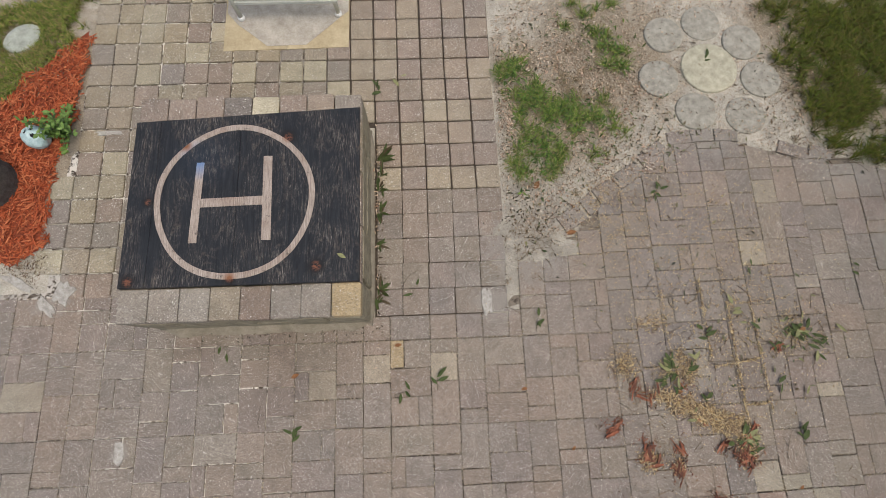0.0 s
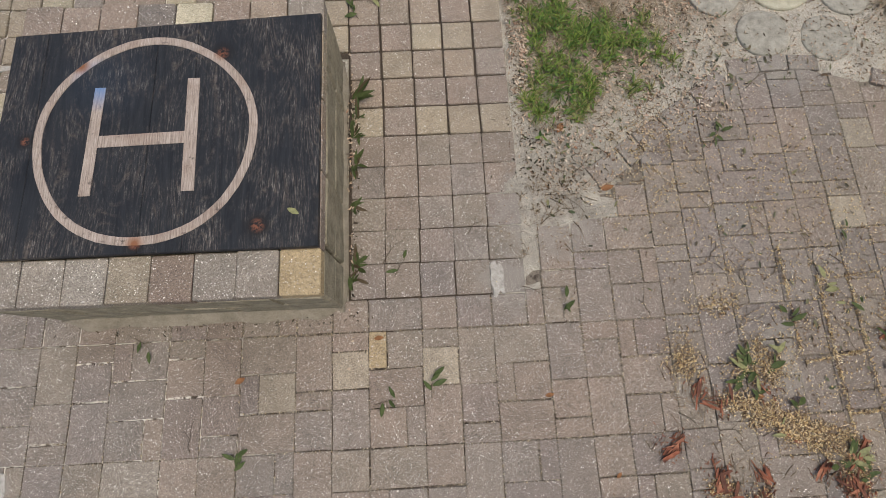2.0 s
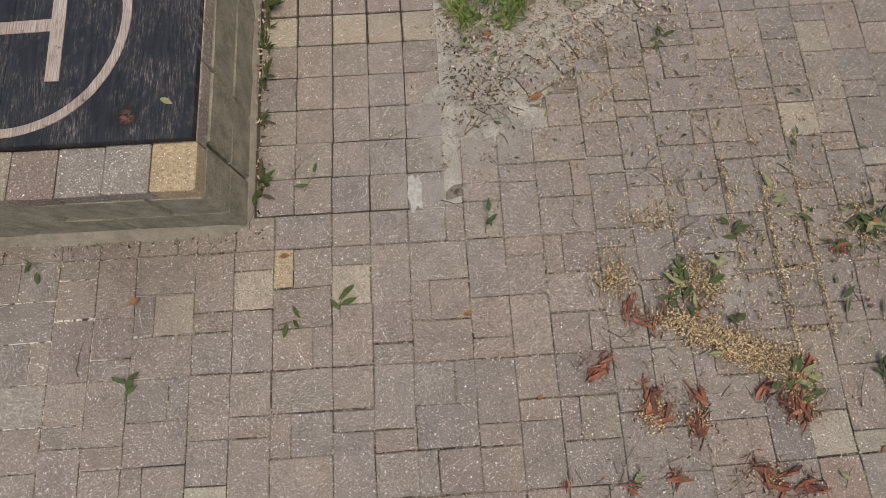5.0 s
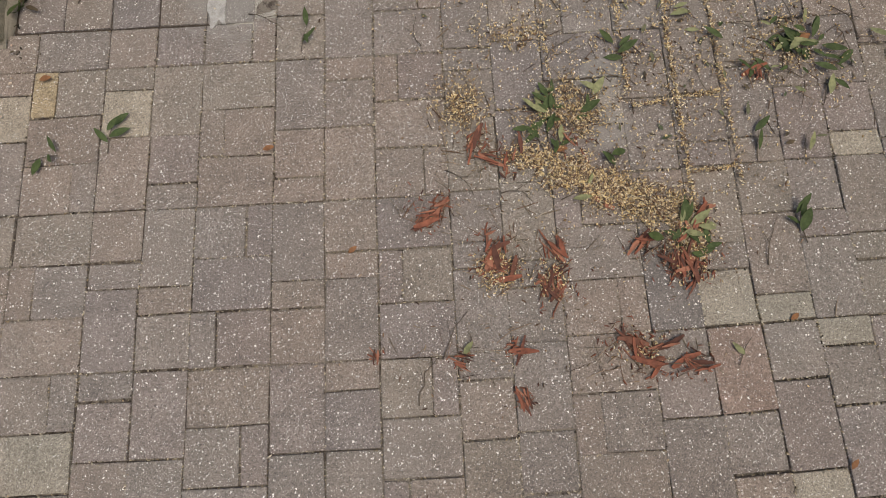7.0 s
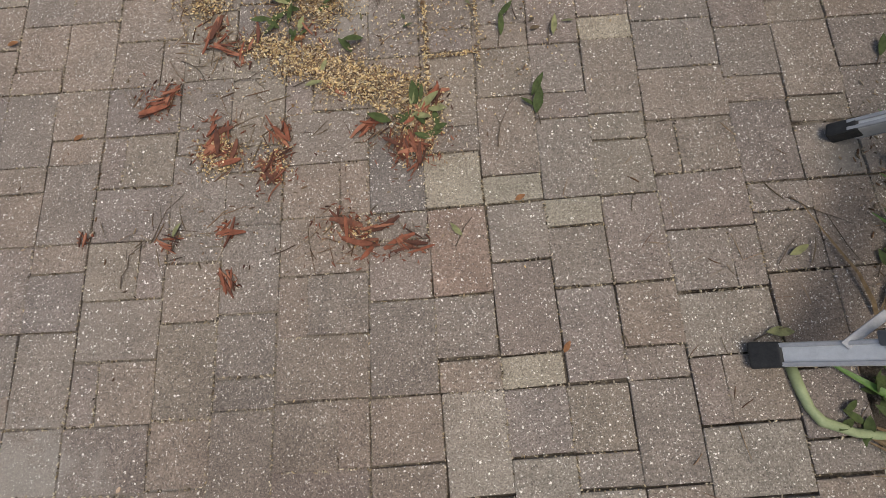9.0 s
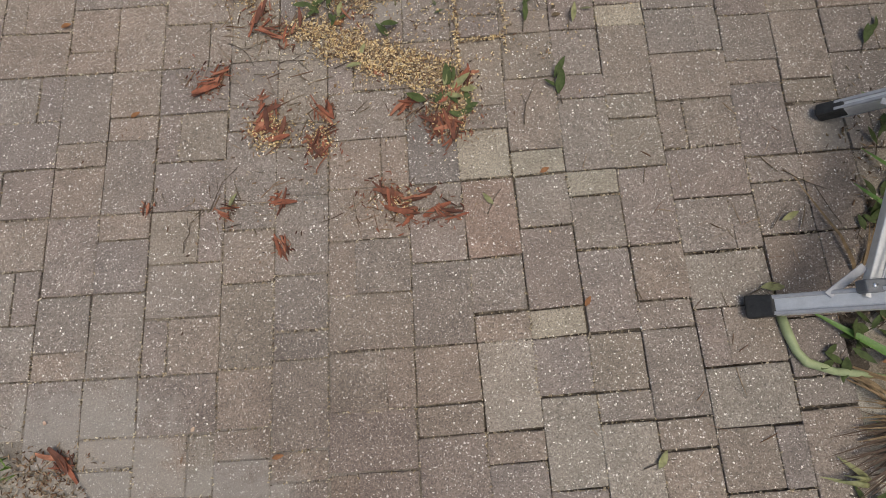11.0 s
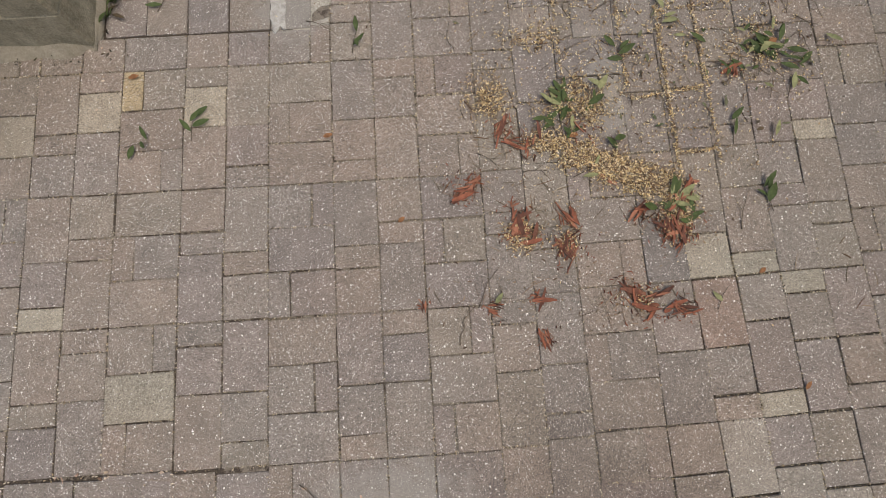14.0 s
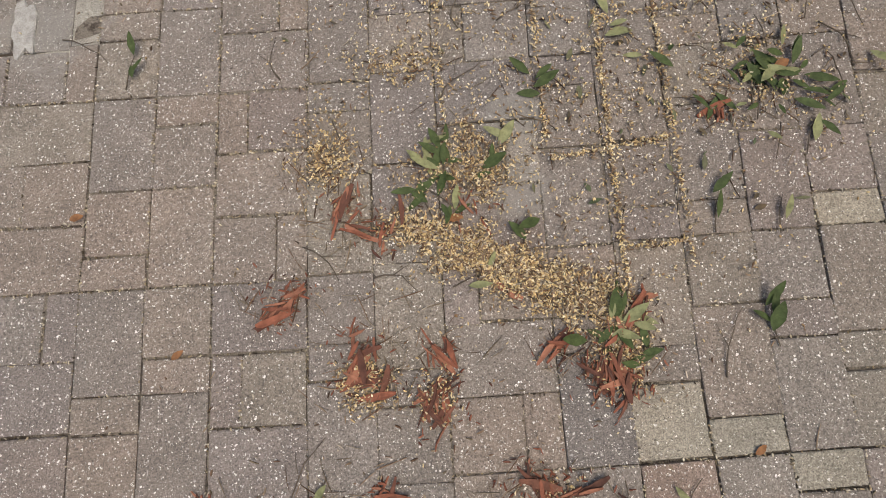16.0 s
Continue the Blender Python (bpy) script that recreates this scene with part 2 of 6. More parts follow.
def wood_board_material():
    """Charred dark board: straight grain along y, pale worn fibres, red knots, a blue haze of paint."""
    n = Nodes("charred_board")
    p = n.pos()
    wave = n.noise(n.vec("MULTIPLY", p, (1.6, 0.7, 1)), 2.0, 2)
    off = n.add("CombineXYZ")
    n.link(n.math("MULTIPLY", wave, 3.0), off.inputs[0])
    g = n.noise(n.vec("ADD", n.vec("MULTIPLY", p, (40, 3.0, 4)), off.outputs[0]), 1.6, 6, 0.65)
    fib = n.noise(n.vec("ADD", n.vec("MULTIPLY", p, (135, 17.0, 4)), off.outputs[0]), 1.0, 5, 0.85)
    worn = n.noise(n.vec("MULTIPLY", p, (1.3, 0.8, 1)), 4.2, 6, 0.72)
    streak = n.noise(n.vec("MULTIPLY", p, (9, 1.6, 1)), 1.0, 3, 0.6)
    dark = n.ramp(g, (0.35, (0.0062, 0.0076, 0.0105)), (0.6, (0.020, 0.0225, 0.0265)), (0.8, (0.056, 0.054, 0.053)))
    pale = n.ramp(fib, (0.44, (0.0082, 0.0092, 0.0115)), (0.55, (0.052, 0.049, 0.047)), (0.66, (0.33, 0.29, 0.25)))
    m = n.math("ADD", worn, n.math("MULTIPLY", n.math("SUBTRACT", streak, 0.5), 0.35))
    col = n.mix(n.ramp(m, (0.42, 0.0), (0.66, 0.8)), dark, pale)
    # growth rings: long arches that close on themselves, pale where the board is worn
    bow = n.noise(n.vec("MULTIPLY", p, (4.2, 0.75, 1)), 1.5, 1, 0.4)
    rings = n.math("SINE", n.math("MULTIPLY", bow, 210.0))
    line = n.math("MULTIPLY", n.ramp(rings, (0.30, 0.0), (0.95, 1.0)), n.ramp(n.noise(p, 48, 4, 0.8), (0.40, 0.0), (0.60, 0.9)))
    col = n.mix(n.math("MULTIPLY", line, n.ramp(m, (0.42, 0.04), (0.60, 0.65))), col, (0.13, 0.102, 0.08))
    for x, y, r in ((-0.225, 0.255, 0.032), (-0.655, 0.205, 0.026), (-0.39, 0.97, 0.03), (-1.16, 0.20, 0.03), (-1.10, 0.62, 0.02)):
        col = n.mix(n.math("MULTIPLY", n.near(p, x, y, r * 0.9, r * 1.9), 0.8), col, (0.009, 0.008, 0.008))
        ragged = n.math("MULTIPLY", n.near(p, x, y, r * 0.3, r), n.ramp(n.noise(p, 70, 3, 0.7), (0.42, 0.0), (0.55, 1.0)))
        col = n.mix(ragged, col, (0.17, 0.065, 0.035))
    blue = n.math("MULTIPLY", n.near(p, -0.84, 0.86, 0.0, 0.2), 0.12)
    col = n.mix(blue, col, (0.03, 0.07, 0.13))
    return n.done(col, n.ramp(g, (0.3, 0.60), (0.7, 0.8)), n.mix(0.5, g, fib), 0.5, 0.003, 0.3)


def pale_wood_material():
    """Bare routed wood of the mark, greyish pink, streaked, with brown knots and a blue end."""
    n = Nodes("bare_wood")
    p = n.pos()
    fib = n.noise(n.vec("MULTIPLY", p, (240, 11, 4)), 1.0, 5, 0.8)
    col = n.ramp(fib, (0.3, (0.14, 0.108, 0.085)), (0.5, (0.34, 0.278, 0.228)), (0.7, (0.52, 0.445, 0.38)))
    col = n.mix(n.ramp(n.noise(p, 6, 4, 0.7), (0.52, 0.0), (0.72, 0.55)), col, (0.20, 0.13, 0.09))
    col = n.mix(n.ramp(n.noise(p, 26, 4, 0.7), (0.60, 0.0), (0.70, 0.7)), col, (0.05, 0.04, 0.035))
    col = n.mix(n.math("MULTIPLY", n.near(p, -0.851, 0.85, 0.0, 0.12), 0.9), col, (0.07, 0.20, 0.42))
    for x, y in ((-0.39, 0.97), (-0.655, 0.205), (-0.93, 0.93)):
        col = n.mix(n.near(p, x, y, 0.008, 0.04), col, (0.22, 0.095, 0.045))
    return n.done(col, 0.75, fib, 0.4, 0.002)


def simple(name, dark, light, scale=30, rough=0.8, bump=0.4, spec=0.3, metal=0.0, dist=0.003):
    n = Nodes(name)
    p = n.pos()
    big, small = n.noise(p, scale, 5, 0.65), n.noise(p, scale * 9, 3, 0.7)
    col = n.ramp(n.mix(0.4, big, small), (0.32, dark), (0.68, light))
    n.bsdf.inputs["Metallic"].default_value = metal
    return n.done(col, rough, n.mix(0.5, big, small), bump, dist, spec)


def scatter_material(name, tones, rough=0.7, spec=0.25, grain=80, thin=False):
    """For joined small pieces: the tone changes from piece to piece."""
    n = Nodes(name)
    rnd = n.add("NewGeometry").outputs["Random Per Island"]
    col = n.ramp(rnd, *[(i / (len(tones) - 1), t) for i, t in enumerate(tones)])
    p = n.pos()
    col = n.mix(1.0, col, n.ramp(n.noise(p, grain, 3, 0.7), (0.3, 0.65), (0.7, 1.35)), "MULTIPLY")
    return n.done(col, rough, None, spec=spec)


soil_mat = ground_material()
joint_mat = joint_material("joint_sand")
walk_joint_mat = joint_material("walkway_joint_soil", 0.14)
board_mat = wood_board_material()
mark_mat = pale_wood_material()
block_mat = simple("wall_block_concrete", (0.115, 0.102, 0.066), (0.38, 0.335, 0.240), 13, 0.97, 1.0, dist=0.010)
white_mortar_mat = simple("white_mortar", (0.19, 0.176, 0.148), (0.54, 0.51, 0.455), 34, 0.95, 0.9)
mortar_mat = simple("mortar", (0.15, 0.128, 0.092), (0.31, 0.272, 0.205), 16, 0.95, 0.8)
stone_grey = simple("stepping_stone_grey", (0.17, 0.160, 0.130), (0.43, 0.405, 0.335), 24, 0.95, 0.9)
stone_cream = simple("stepping_stone_cream", (0.25, 0.235, 0.165), (0.54, 0.51, 0.385), 24, 0.95, 0.9)
stone_green = simple("stepping_stone_pale", (0.22, 0.235, 0.19), (0.44, 0.46, 0.39), 20, 0.92, 0.8)
bark_mat = simple("bark", (0.045, 0.038, 0.033), (0.13, 0.115, 0.10), 40, 0.95, 1.0, dist=0.01)
bench_mat = simple("bench_paint", (0.42, 0.44, 0.38), (0.60, 0.61, 0.55), 8, 0.45, 0.15)
cap_foot_mat = simple("bench_foot", (0.55, 0.55, 0.52), (0.75, 0.75, 0.72), 20, 0.5, 0.1)
alu_mat = simple("aluminium", (0.46, 0.465, 0.455), (0.60, 0.605, 0.59), 60, 0.5, 0.08, 0.5, 0.4)
dull_alu_mat = simple("dull_aluminium", (0.26, 0.265, 0.27), (0.38, 0.385, 0.39), 60, 0.65, 0.08, 0.3, 0.2)
rubber_mat = simple("rubber", (0.012, 0.012, 0.012), (0.04, 0.04, 0.038), 60, 0.6, 0.4)
bracket_mat = simple("grey_plastic", (0.10, 0.105, 0.11), (0.16, 0.165, 0.17), 40, 0.5, 0.2)
rivet_mat = simple("rivet_steel", (0.6, 0.6, 0.6), (0.75, 0.75, 0.75), 40, 0.3, 0.1, 0.5, 0.9)
slab_mat = simple("yellow_flagstone", (0.33, 0.265, 0.155), (0.52, 0.435, 0.28), 7, 0.85, 0.4)
whitewash_mat = simple("whitewash", (0.27, 0.24, 0.19), (0.54, 0.50, 0.43), 12, 0.9, 0.5)
ornament_mat = simple("glazed_ornament", (0.22, 0.36, 0.35), (0.56, 0.68, 0.66), 18, 0.3, 0.2, 0.5)
hole_shade_mat = simple("ornament_hollow_shade", (0.008, 0.008, 0.008), (0.02, 0.02, 0.02), 30, 0.9, 0.2)
lush_grass_mat = scatter_material("lush_grass", ((0.035, 0.075, 0.011), (0.085, 0.155, 0.024), (0.14, 0.205, 0.04), (0.028, 0.058, 0.010), (0.06, 0.115, 0.017)), 0.55)
lawn_mat = scatter_material("lawn", ((0.026, 0.044, 0.008), (0.078, 0.106, 0.013), (0.135, 0.142, 0.022), (0.042, 0.068, 0.009), (0.155, 0.115, 0.04), (0.054, 0.089, 0.010), (0.085, 0.060, 0.025)), 0.7, 0.1)
grass_mat = scatter_material("grass", ((0.035, 0.070, 0.011), (0.095, 0.170, 0.022), (0.20, 0.26, 0.045), (0.045, 0.085, 0.012), (0.25, 0.22, 0.09), (0.125, 0.185, 0.026)), 0.55)
lawn_green_mat = scatter_material("yellowing_grass", ((0.055, 0.092, 0.014), (0.135, 0.185, 0.027), (0.22, 0.25, 0.05), (0.072, 0.108, 0.016), (0.30, 0.235, 0.10), (0.11, 0.077, 0.038)), 0.65, 0.15)
dry_grass_mat = scatter_material("dry_grass", ((0.20, 0.16, 0.09), (0.30, 0.24, 0.14), (0.12, 0.085, 0.05), (0.38, 0.31, 0.2)), 0.8)
litter_mat = scatter_material("leaf_litter", ((0.05, 0.032, 0.02), (0.16, 0.09, 0.05), (0.30, 0.22, 0.14), (0.10, 0.075, 0.045), (0.42, 0.35, 0.26)), 0.85)
mulch_mat = scatter_material("red_mulch", ((0.27, 0.055, 0.022), (0.40, 0.10, 0.038), (0.17, 0.04, 0.02), (0.48, 0.16, 0.07), (0.32, 0.07, 0.028)), 0.85, 0.15)
chip_mat = scatter_material("red_chip", ((0.16, 0.056, 0.033), (0.23, 0.084, 0.048), (0.09, 0.038, 0.025), (0.31, 0.135, 0.080), (0.14, 0.058, 0.037), (0.05, 0.028, 0.021)), 0.8, 0.2, 45)
seed_mat = scatter_material("seed_husk", ((0.48, 0.34, 0.155), (0.66, 0.50, 0.25), (0.26, 0.15, 0.065), (0.80, 0.69, 0.45), (0.15, 0.085, 0.045), (0.58, 0.42, 0.19), (0.72, 0.58, 0.33)), 0.75)
leaf_mat = scatter_material("green_leaf", ((0.045, 0.080, 0.022), (0.105, 0.150, 0.045), (0.026, 0.045, 0.017), (0.140, 0.165, 0.055), (0.070, 0.100, 0.026)), 0.65, 0.14, 60)
pale_leaf_mat = scatter_material("pale_leaf", ((0.17, 0.18, 0.075), (0.23, 0.23, 0.105), (0.145, 0.155, 0.065)), 0.6, 0.22, 60)
brown_leaf_mat = scatter_material("brown_leaf", ((0.30, 0.13, 0.045), (0.20, 0.09, 0.04), (0.36, 0.19, 0.07)), 0.7, 0.2, 60)
twig_mat = simple("twig_bark", (0.05, 0.04, 0.03), (0.17, 0.13, 0.09), 60, 0.9, 0.5)
stem_mat = simple("bent_green_stem", (0.22, 0.265, 0.125), (0.34, 0.385, 0.21), 25, 0.5, 0.2)
blade_mat = simple("green_blade", (0.07, 0.15, 0.03), (0.16, 0.27, 0.07), 20, 0.45, 0.2)
shrub_leaf_mat = scatter_material("shrub_leaf", ((0.05, 0.105, 0.018), (0.11, 0.19, 0.038), (0.15, 0.235, 0.055), (0.035, 0.07, 0.015)), 0.5, 0.3, 60)
flake_mat = scatter_material("bark_flake", ((0.44, 0.29, 0.21), (0.56, 0.45, 0.33), (0.16, 0.10, 0.065), (0.55, 0.40, 0.28), (0.36, 0.28, 0.19), (0.06, 0.045, 0.032), (0.64, 0.56, 0.44), (0.30, 0.16, 0.10)), 0.85, 0.15)
scrap_mat = scatter_material("leaf_scrap", ((0.05, 0.07, 0.03), (0.13, 0.13, 0.06), (0.10, 0.065, 0.035), (0.03, 0.035, 0.02), (0.20, 0.19, 0.09)), 0.6, 0.3)
grit_mat = scatter_material("joint_grit", ((0.03, 0.024, 0.018), (0.46, 0.38, 0.25), (0.07, 0.052, 0.037), (0.62, 0.54, 0.39), (0.035, 0.028, 0.021), (0.38, 0.29, 0.17)), 0.9, 0.15)
dead_brown_mat = scatter_material("dead_brown_leaf", ((0.20, 0.10, 0.045), (0.24, 0.12, 0.055)), 0.75, 0.2, 40)
dead_mat = scatter_material("dead_leaf", ((0.10, 0.065, 0.042), (0.17, 0.115, 0.075), (0.06, 0.04, 0.028), (0.25, 0.18, 0.11)), 0.75)
dark_crumb_mat = scatter_material("rotted_leaf", ((0.022, 0.019, 0.014), (0.05, 0.042, 0.028), (0.10, 0.075, 0.045), (0.03, 0.034, 0.018)), 0.8, 0.1)
straw_mat = scatter_material("straw", ((0.24, 0.17, 0.085), (0.36, 0.27, 0.145), (0.16, 0.105, 0.055), (0.11, 0.075, 0.045)), 0.8)


# ---- builders ----
def mesh_from(name, verts, faces, material=None, smooth=False):
    me = bpy.data.meshes.new(name)
    me.from_pydata(verts, [], faces)
    me.update()
    if material:
        me.materials.append(material)
    if smooth:
        me.polygons.foreach_set("use_smooth", [True] * len(me.polygons))
    return me


def bm_mesh(name, bm, material, smooth=False):
    bmesh.ops.recalc_face_normals(bm, faces=bm.faces)
    me = bpy.data.meshes.new(name)
    bm.to_mesh(me)
    bm.free()
    me.materials.append(material)
    if smooth:
        me.polygons.foreach_set("use_smooth", [True] * len(me.polygons))
    return me


def part(name, me, parent=None, m=None, label=""):
    ob = new(name, me)
    if parent is not None:
        ob.parent = parent
    if m is not None:
        ob.matrix_basis = m
    if label:
        ob["label"] = label
    return ob


def empty(name, x=0, y=0, z=0, rz=0):
    ob = new(name)
    ob.empty_display_size = 0.1
    ob.matrix_basis = pose(x, y, z, 0, 0, rz)
    return ob


def block_data(w, d, h, c=0.005, e=0.004, jig=0.0, rng=random, r=0.0):
    """Vertices and faces of a block w x d, its top at 0 and h deep, with a worn chamfer c wide and e deep; r cuts its corners in plan."""
    def ring(ix, z, j):
        return [(sx * (w / 2 - ix) + rng.uniform(-j, j), sy * (d / 2 - ix) + rng.uniform(-j, j), z) for sx, sy in ((-1, -1), (1, -1), (1, 1), (-1, 1))]
    if r:
        # corners knocked off in plan
        def ring8(ix, z):
            a, b = w / 2 - ix, d / 2 - ix
            return [(x + rng.uniform(-jig, jig), y + rng.uniform(-jig, jig), z) for x, y in ((-a + r, -b), (a - r, -b), (a, -b + r), (a, b - r), (a - r, b), (-a + r, b), (-a, b - r), (-a, -b + r))]
        verts = ring8(0, -h) + ring8(0, -e) + ring8(c, 0)
        faces = [(8 * k + i, 8 * k + (i + 1) % 8, 8 * k + 8 + (i + 1) % 8, 8 * k + 8 + i) for k in range(2) for i in range(8)]
        faces.append(tuple(range(16, 24)))
        return verts, faces
    verts = ring(0, -h, 0) + ring(0, -e - 0.003, jig) + ring(c * 0.35, -e * 0.4, jig) + ring(c, 0, jig)
    faces = []
    for k in range(3):
        for i in range(4):
            j = (i + 1) % 4
            faces.append((4 * k + i, 4 * k + j, 4 * k + 4 + j, 4 * k + 4 + i))
    faces.append((12, 13, 14, 15))
    return verts, faces


def box_bm(w, d, h, bevel=0.003, seg=2):
    """A box standing on z = 0, with rounded edges."""
    bm = bmesh.new()
    bmesh.ops.create_cube(bm, size=1, matrix=Matrix.Translation((0, 0, h / 2)) @ Matrix.Diagonal((w, d, h, 1)))
    if bevel:
        bmesh.ops.bevel(bm, geom=bm.edges[:], offset=bevel, segments=seg, profile=0.5, affect="EDGES")
    return bm


def tube_mesh(name, points, radius, material, sides=8):
    """A round tube along points; radius may be a list."""
    verts, faces = [], []
    pts = [Vector(p) for p in points]
    for i, p in enumerate(pts):
        d = (pts[min(i + 1, len(pts) - 1)] - pts[max(i - 1, 0)]).normalized()
        q = d.to_track_quat("Z", "Y")
        r = radius[i] if isinstance(radius, (list, tuple)) else radius
        for k in range(sides):
            a = 2 * math.pi * k / sides
            verts.append(p + q @ Vector((r * math.cos(a), r * math.sin(a), 0)))
    for i in range(len(pts) - 1):
        for k in range(sides):
            a, b = i * sides + k, i * sides + (k + 1) % sides
            faces.append((a, b, b + sides, a + sides))
    faces.append(tuple(range(sides))[::-1])
    faces.append(tuple(range(len(verts) - sides, len(verts))))
    return mesh_from(name, verts, faces, material, True)


def inside(x, y, poly):
    hit = False
    for (x1, y1), (x2, y2) in zip(poly, poly[1:] + poly[:1]):
        if (y1 > y) != (y2 > y) and x < (x2 - x1) * (y - y1) / (y2 - y1) + x1:
            hit = not hit
    return hit


def smooth(a):
    a = min(1.0, max(0.0, a))
    return a * a * (3 - 2 * a)


# ---- ground ----
PATIO = [(-2.7, -1.60), (0.46, -1.62), (0.80, -1.66), (0.98, -1.90), (1.15, -2.4), (3.20, -2.4), (3.20, -1.62), (3.36, -1.22), (3.50, -0.90), (3.66, -0.35), (3.72, 0.72), (3.02, 0.98),
         (2.68, 0.99), (2.34, 1.10), (1.97, 1.09), (1.43, 0.68), (1.18, 0.43), (0.86, 0.32), (0.74, 0.03), (0.03, 0.03), (-1.24, 0.03), (-1.24, 0.2), (-2.0, 0.24), (-2.7, 0.26)]
WALK = [(0.02, 0.03), (0.68, 0.03), (0.82, 0.2), (0.82, 2.9), (-1.86, 2.9), (-1.86, 1.35), (-1.93, 0.95), (-1.93, 0.24), (-1.2, 0.2), (-1.2, 1.23), (0.02, 1.25)]


# smears of mortar: place, width, depth, turn
MORTAR = ((-1.815, 0.235, 0.12, 0.13, -20), (-1.90, 0.155, 0.15, 0.06, -45), (-2.08, 0.30, 0.22, 0.055, -28), (-1.385, -0.665, 0.06, 0.145, 3), (-1.675, 1.262, 0.16, 0.032, 2), (0.688, 0.105, 0.065, 0.17, 3))
# border pavers set along the cut edge: place, turn, width, depth
BORDER = ((1.25, 0.605, 34, 0.17, 0.12), (1.372, 0.69, 36, 0.09, 0.12), (1.49, 0.775, 33, 0.16, 0.12), (1.64, 0.88, 33, 0.2, 0.11), (1.82, 1.02, 38, 0.2, 0.10), (2.01, 1.13, 6, 0.155, 0.09),
          (2.165, 1.145, 3, 0.15, 0.09), (2.325, 1.14, -3, 0.155, 0.085), (2.75, 1.02, -20, 0.2, 0.09), (2.93, 1.0, -12, 0.15, 0.09))


def ground_height(x, y):
    if any(math.hypot(x - b[0], y - b[1]) < 0.15 for b in BORDER):
        return -0.016 if inside(x, y - 0.05, PATIO) else -0.006
    drift = math.hypot(x - 0.98, (y - 0.46) * 1.1) + 0.10 * noise.noise(Vector((x * 6, y * 6, 4.0))) + 0.05 * noise.noise(Vector((x * 15, y * 15, 1.0)))
    if drift < 0.42:
        # sand drifted over the corner of the paving
        return max(-0.016, 0.002 - 0.042 * max(0.0, drift - 0.13))
    if math.hypot(x - 0.79, y - 0.09) < 0.11:
        return -0.005
    paved = inside(x, y, PATIO) or inside(x, y, WALK) or (-1.3 < x < 0.1 and -0.1 < y < 1.3)
    if paved:
        return -0.016
    rough = noise.noise(Vector((x * 3.1, y * 3.1, 0.4))) * 0.010 + noise.noise(Vector((x * 11, y * 11, 2.0))) * 0.005
    return -0.004 + rough


def make_ground():
    step = 0.05
    xs = [-60, -20, -8] + [-4.5 + step * i for i in range(191)] + [8, 20, 60]
    ys = [-60, -20, -8] + [-4.0 + step * i for i in range(161)] + [8, 20, 60]
    verts = [(x, y, ground_height(x, y) if -4.6 < x < 5.1 and -4.1 < y < 4.1 else -0.005) for y in ys for x in xs]
    w = len(xs)
    faces = [(j * w + i, j * w + i + 1, (j + 1) * w + i + 1, (j + 1) * w + i) for j in range(len(ys) - 1) for i in range(w - 1)]
    ob = new("ground", mesh_from("ground", verts, faces, soil_mat, True))
    tagged(ob, "pale sandy soil with grit and leaf litter", "ground", kind="structure")


make_ground()

# unseen wall beyond the planting bed, inferred from the ladder, added to block skylight
bm_wall = bmesh.new()
bmesh.ops.create_cube(bm_wall, size=1, matrix=Matrix.Translation((4.42, -1.9, 1.15)) @ Matrix.Diagonal((0.2, 6.0, 2.4, 1)))
wall = new("wall_east", bm_mesh("wall_east", bm_wall, simple("rendered_wall", (0.30, 0.26, 0.20), (0.40, 0.35, 0.28), 6, 0.9, 0.5)))
tagged(wall, "plain unseen wall behind the planting bed, added to block skylight", "wall", kind="structure")


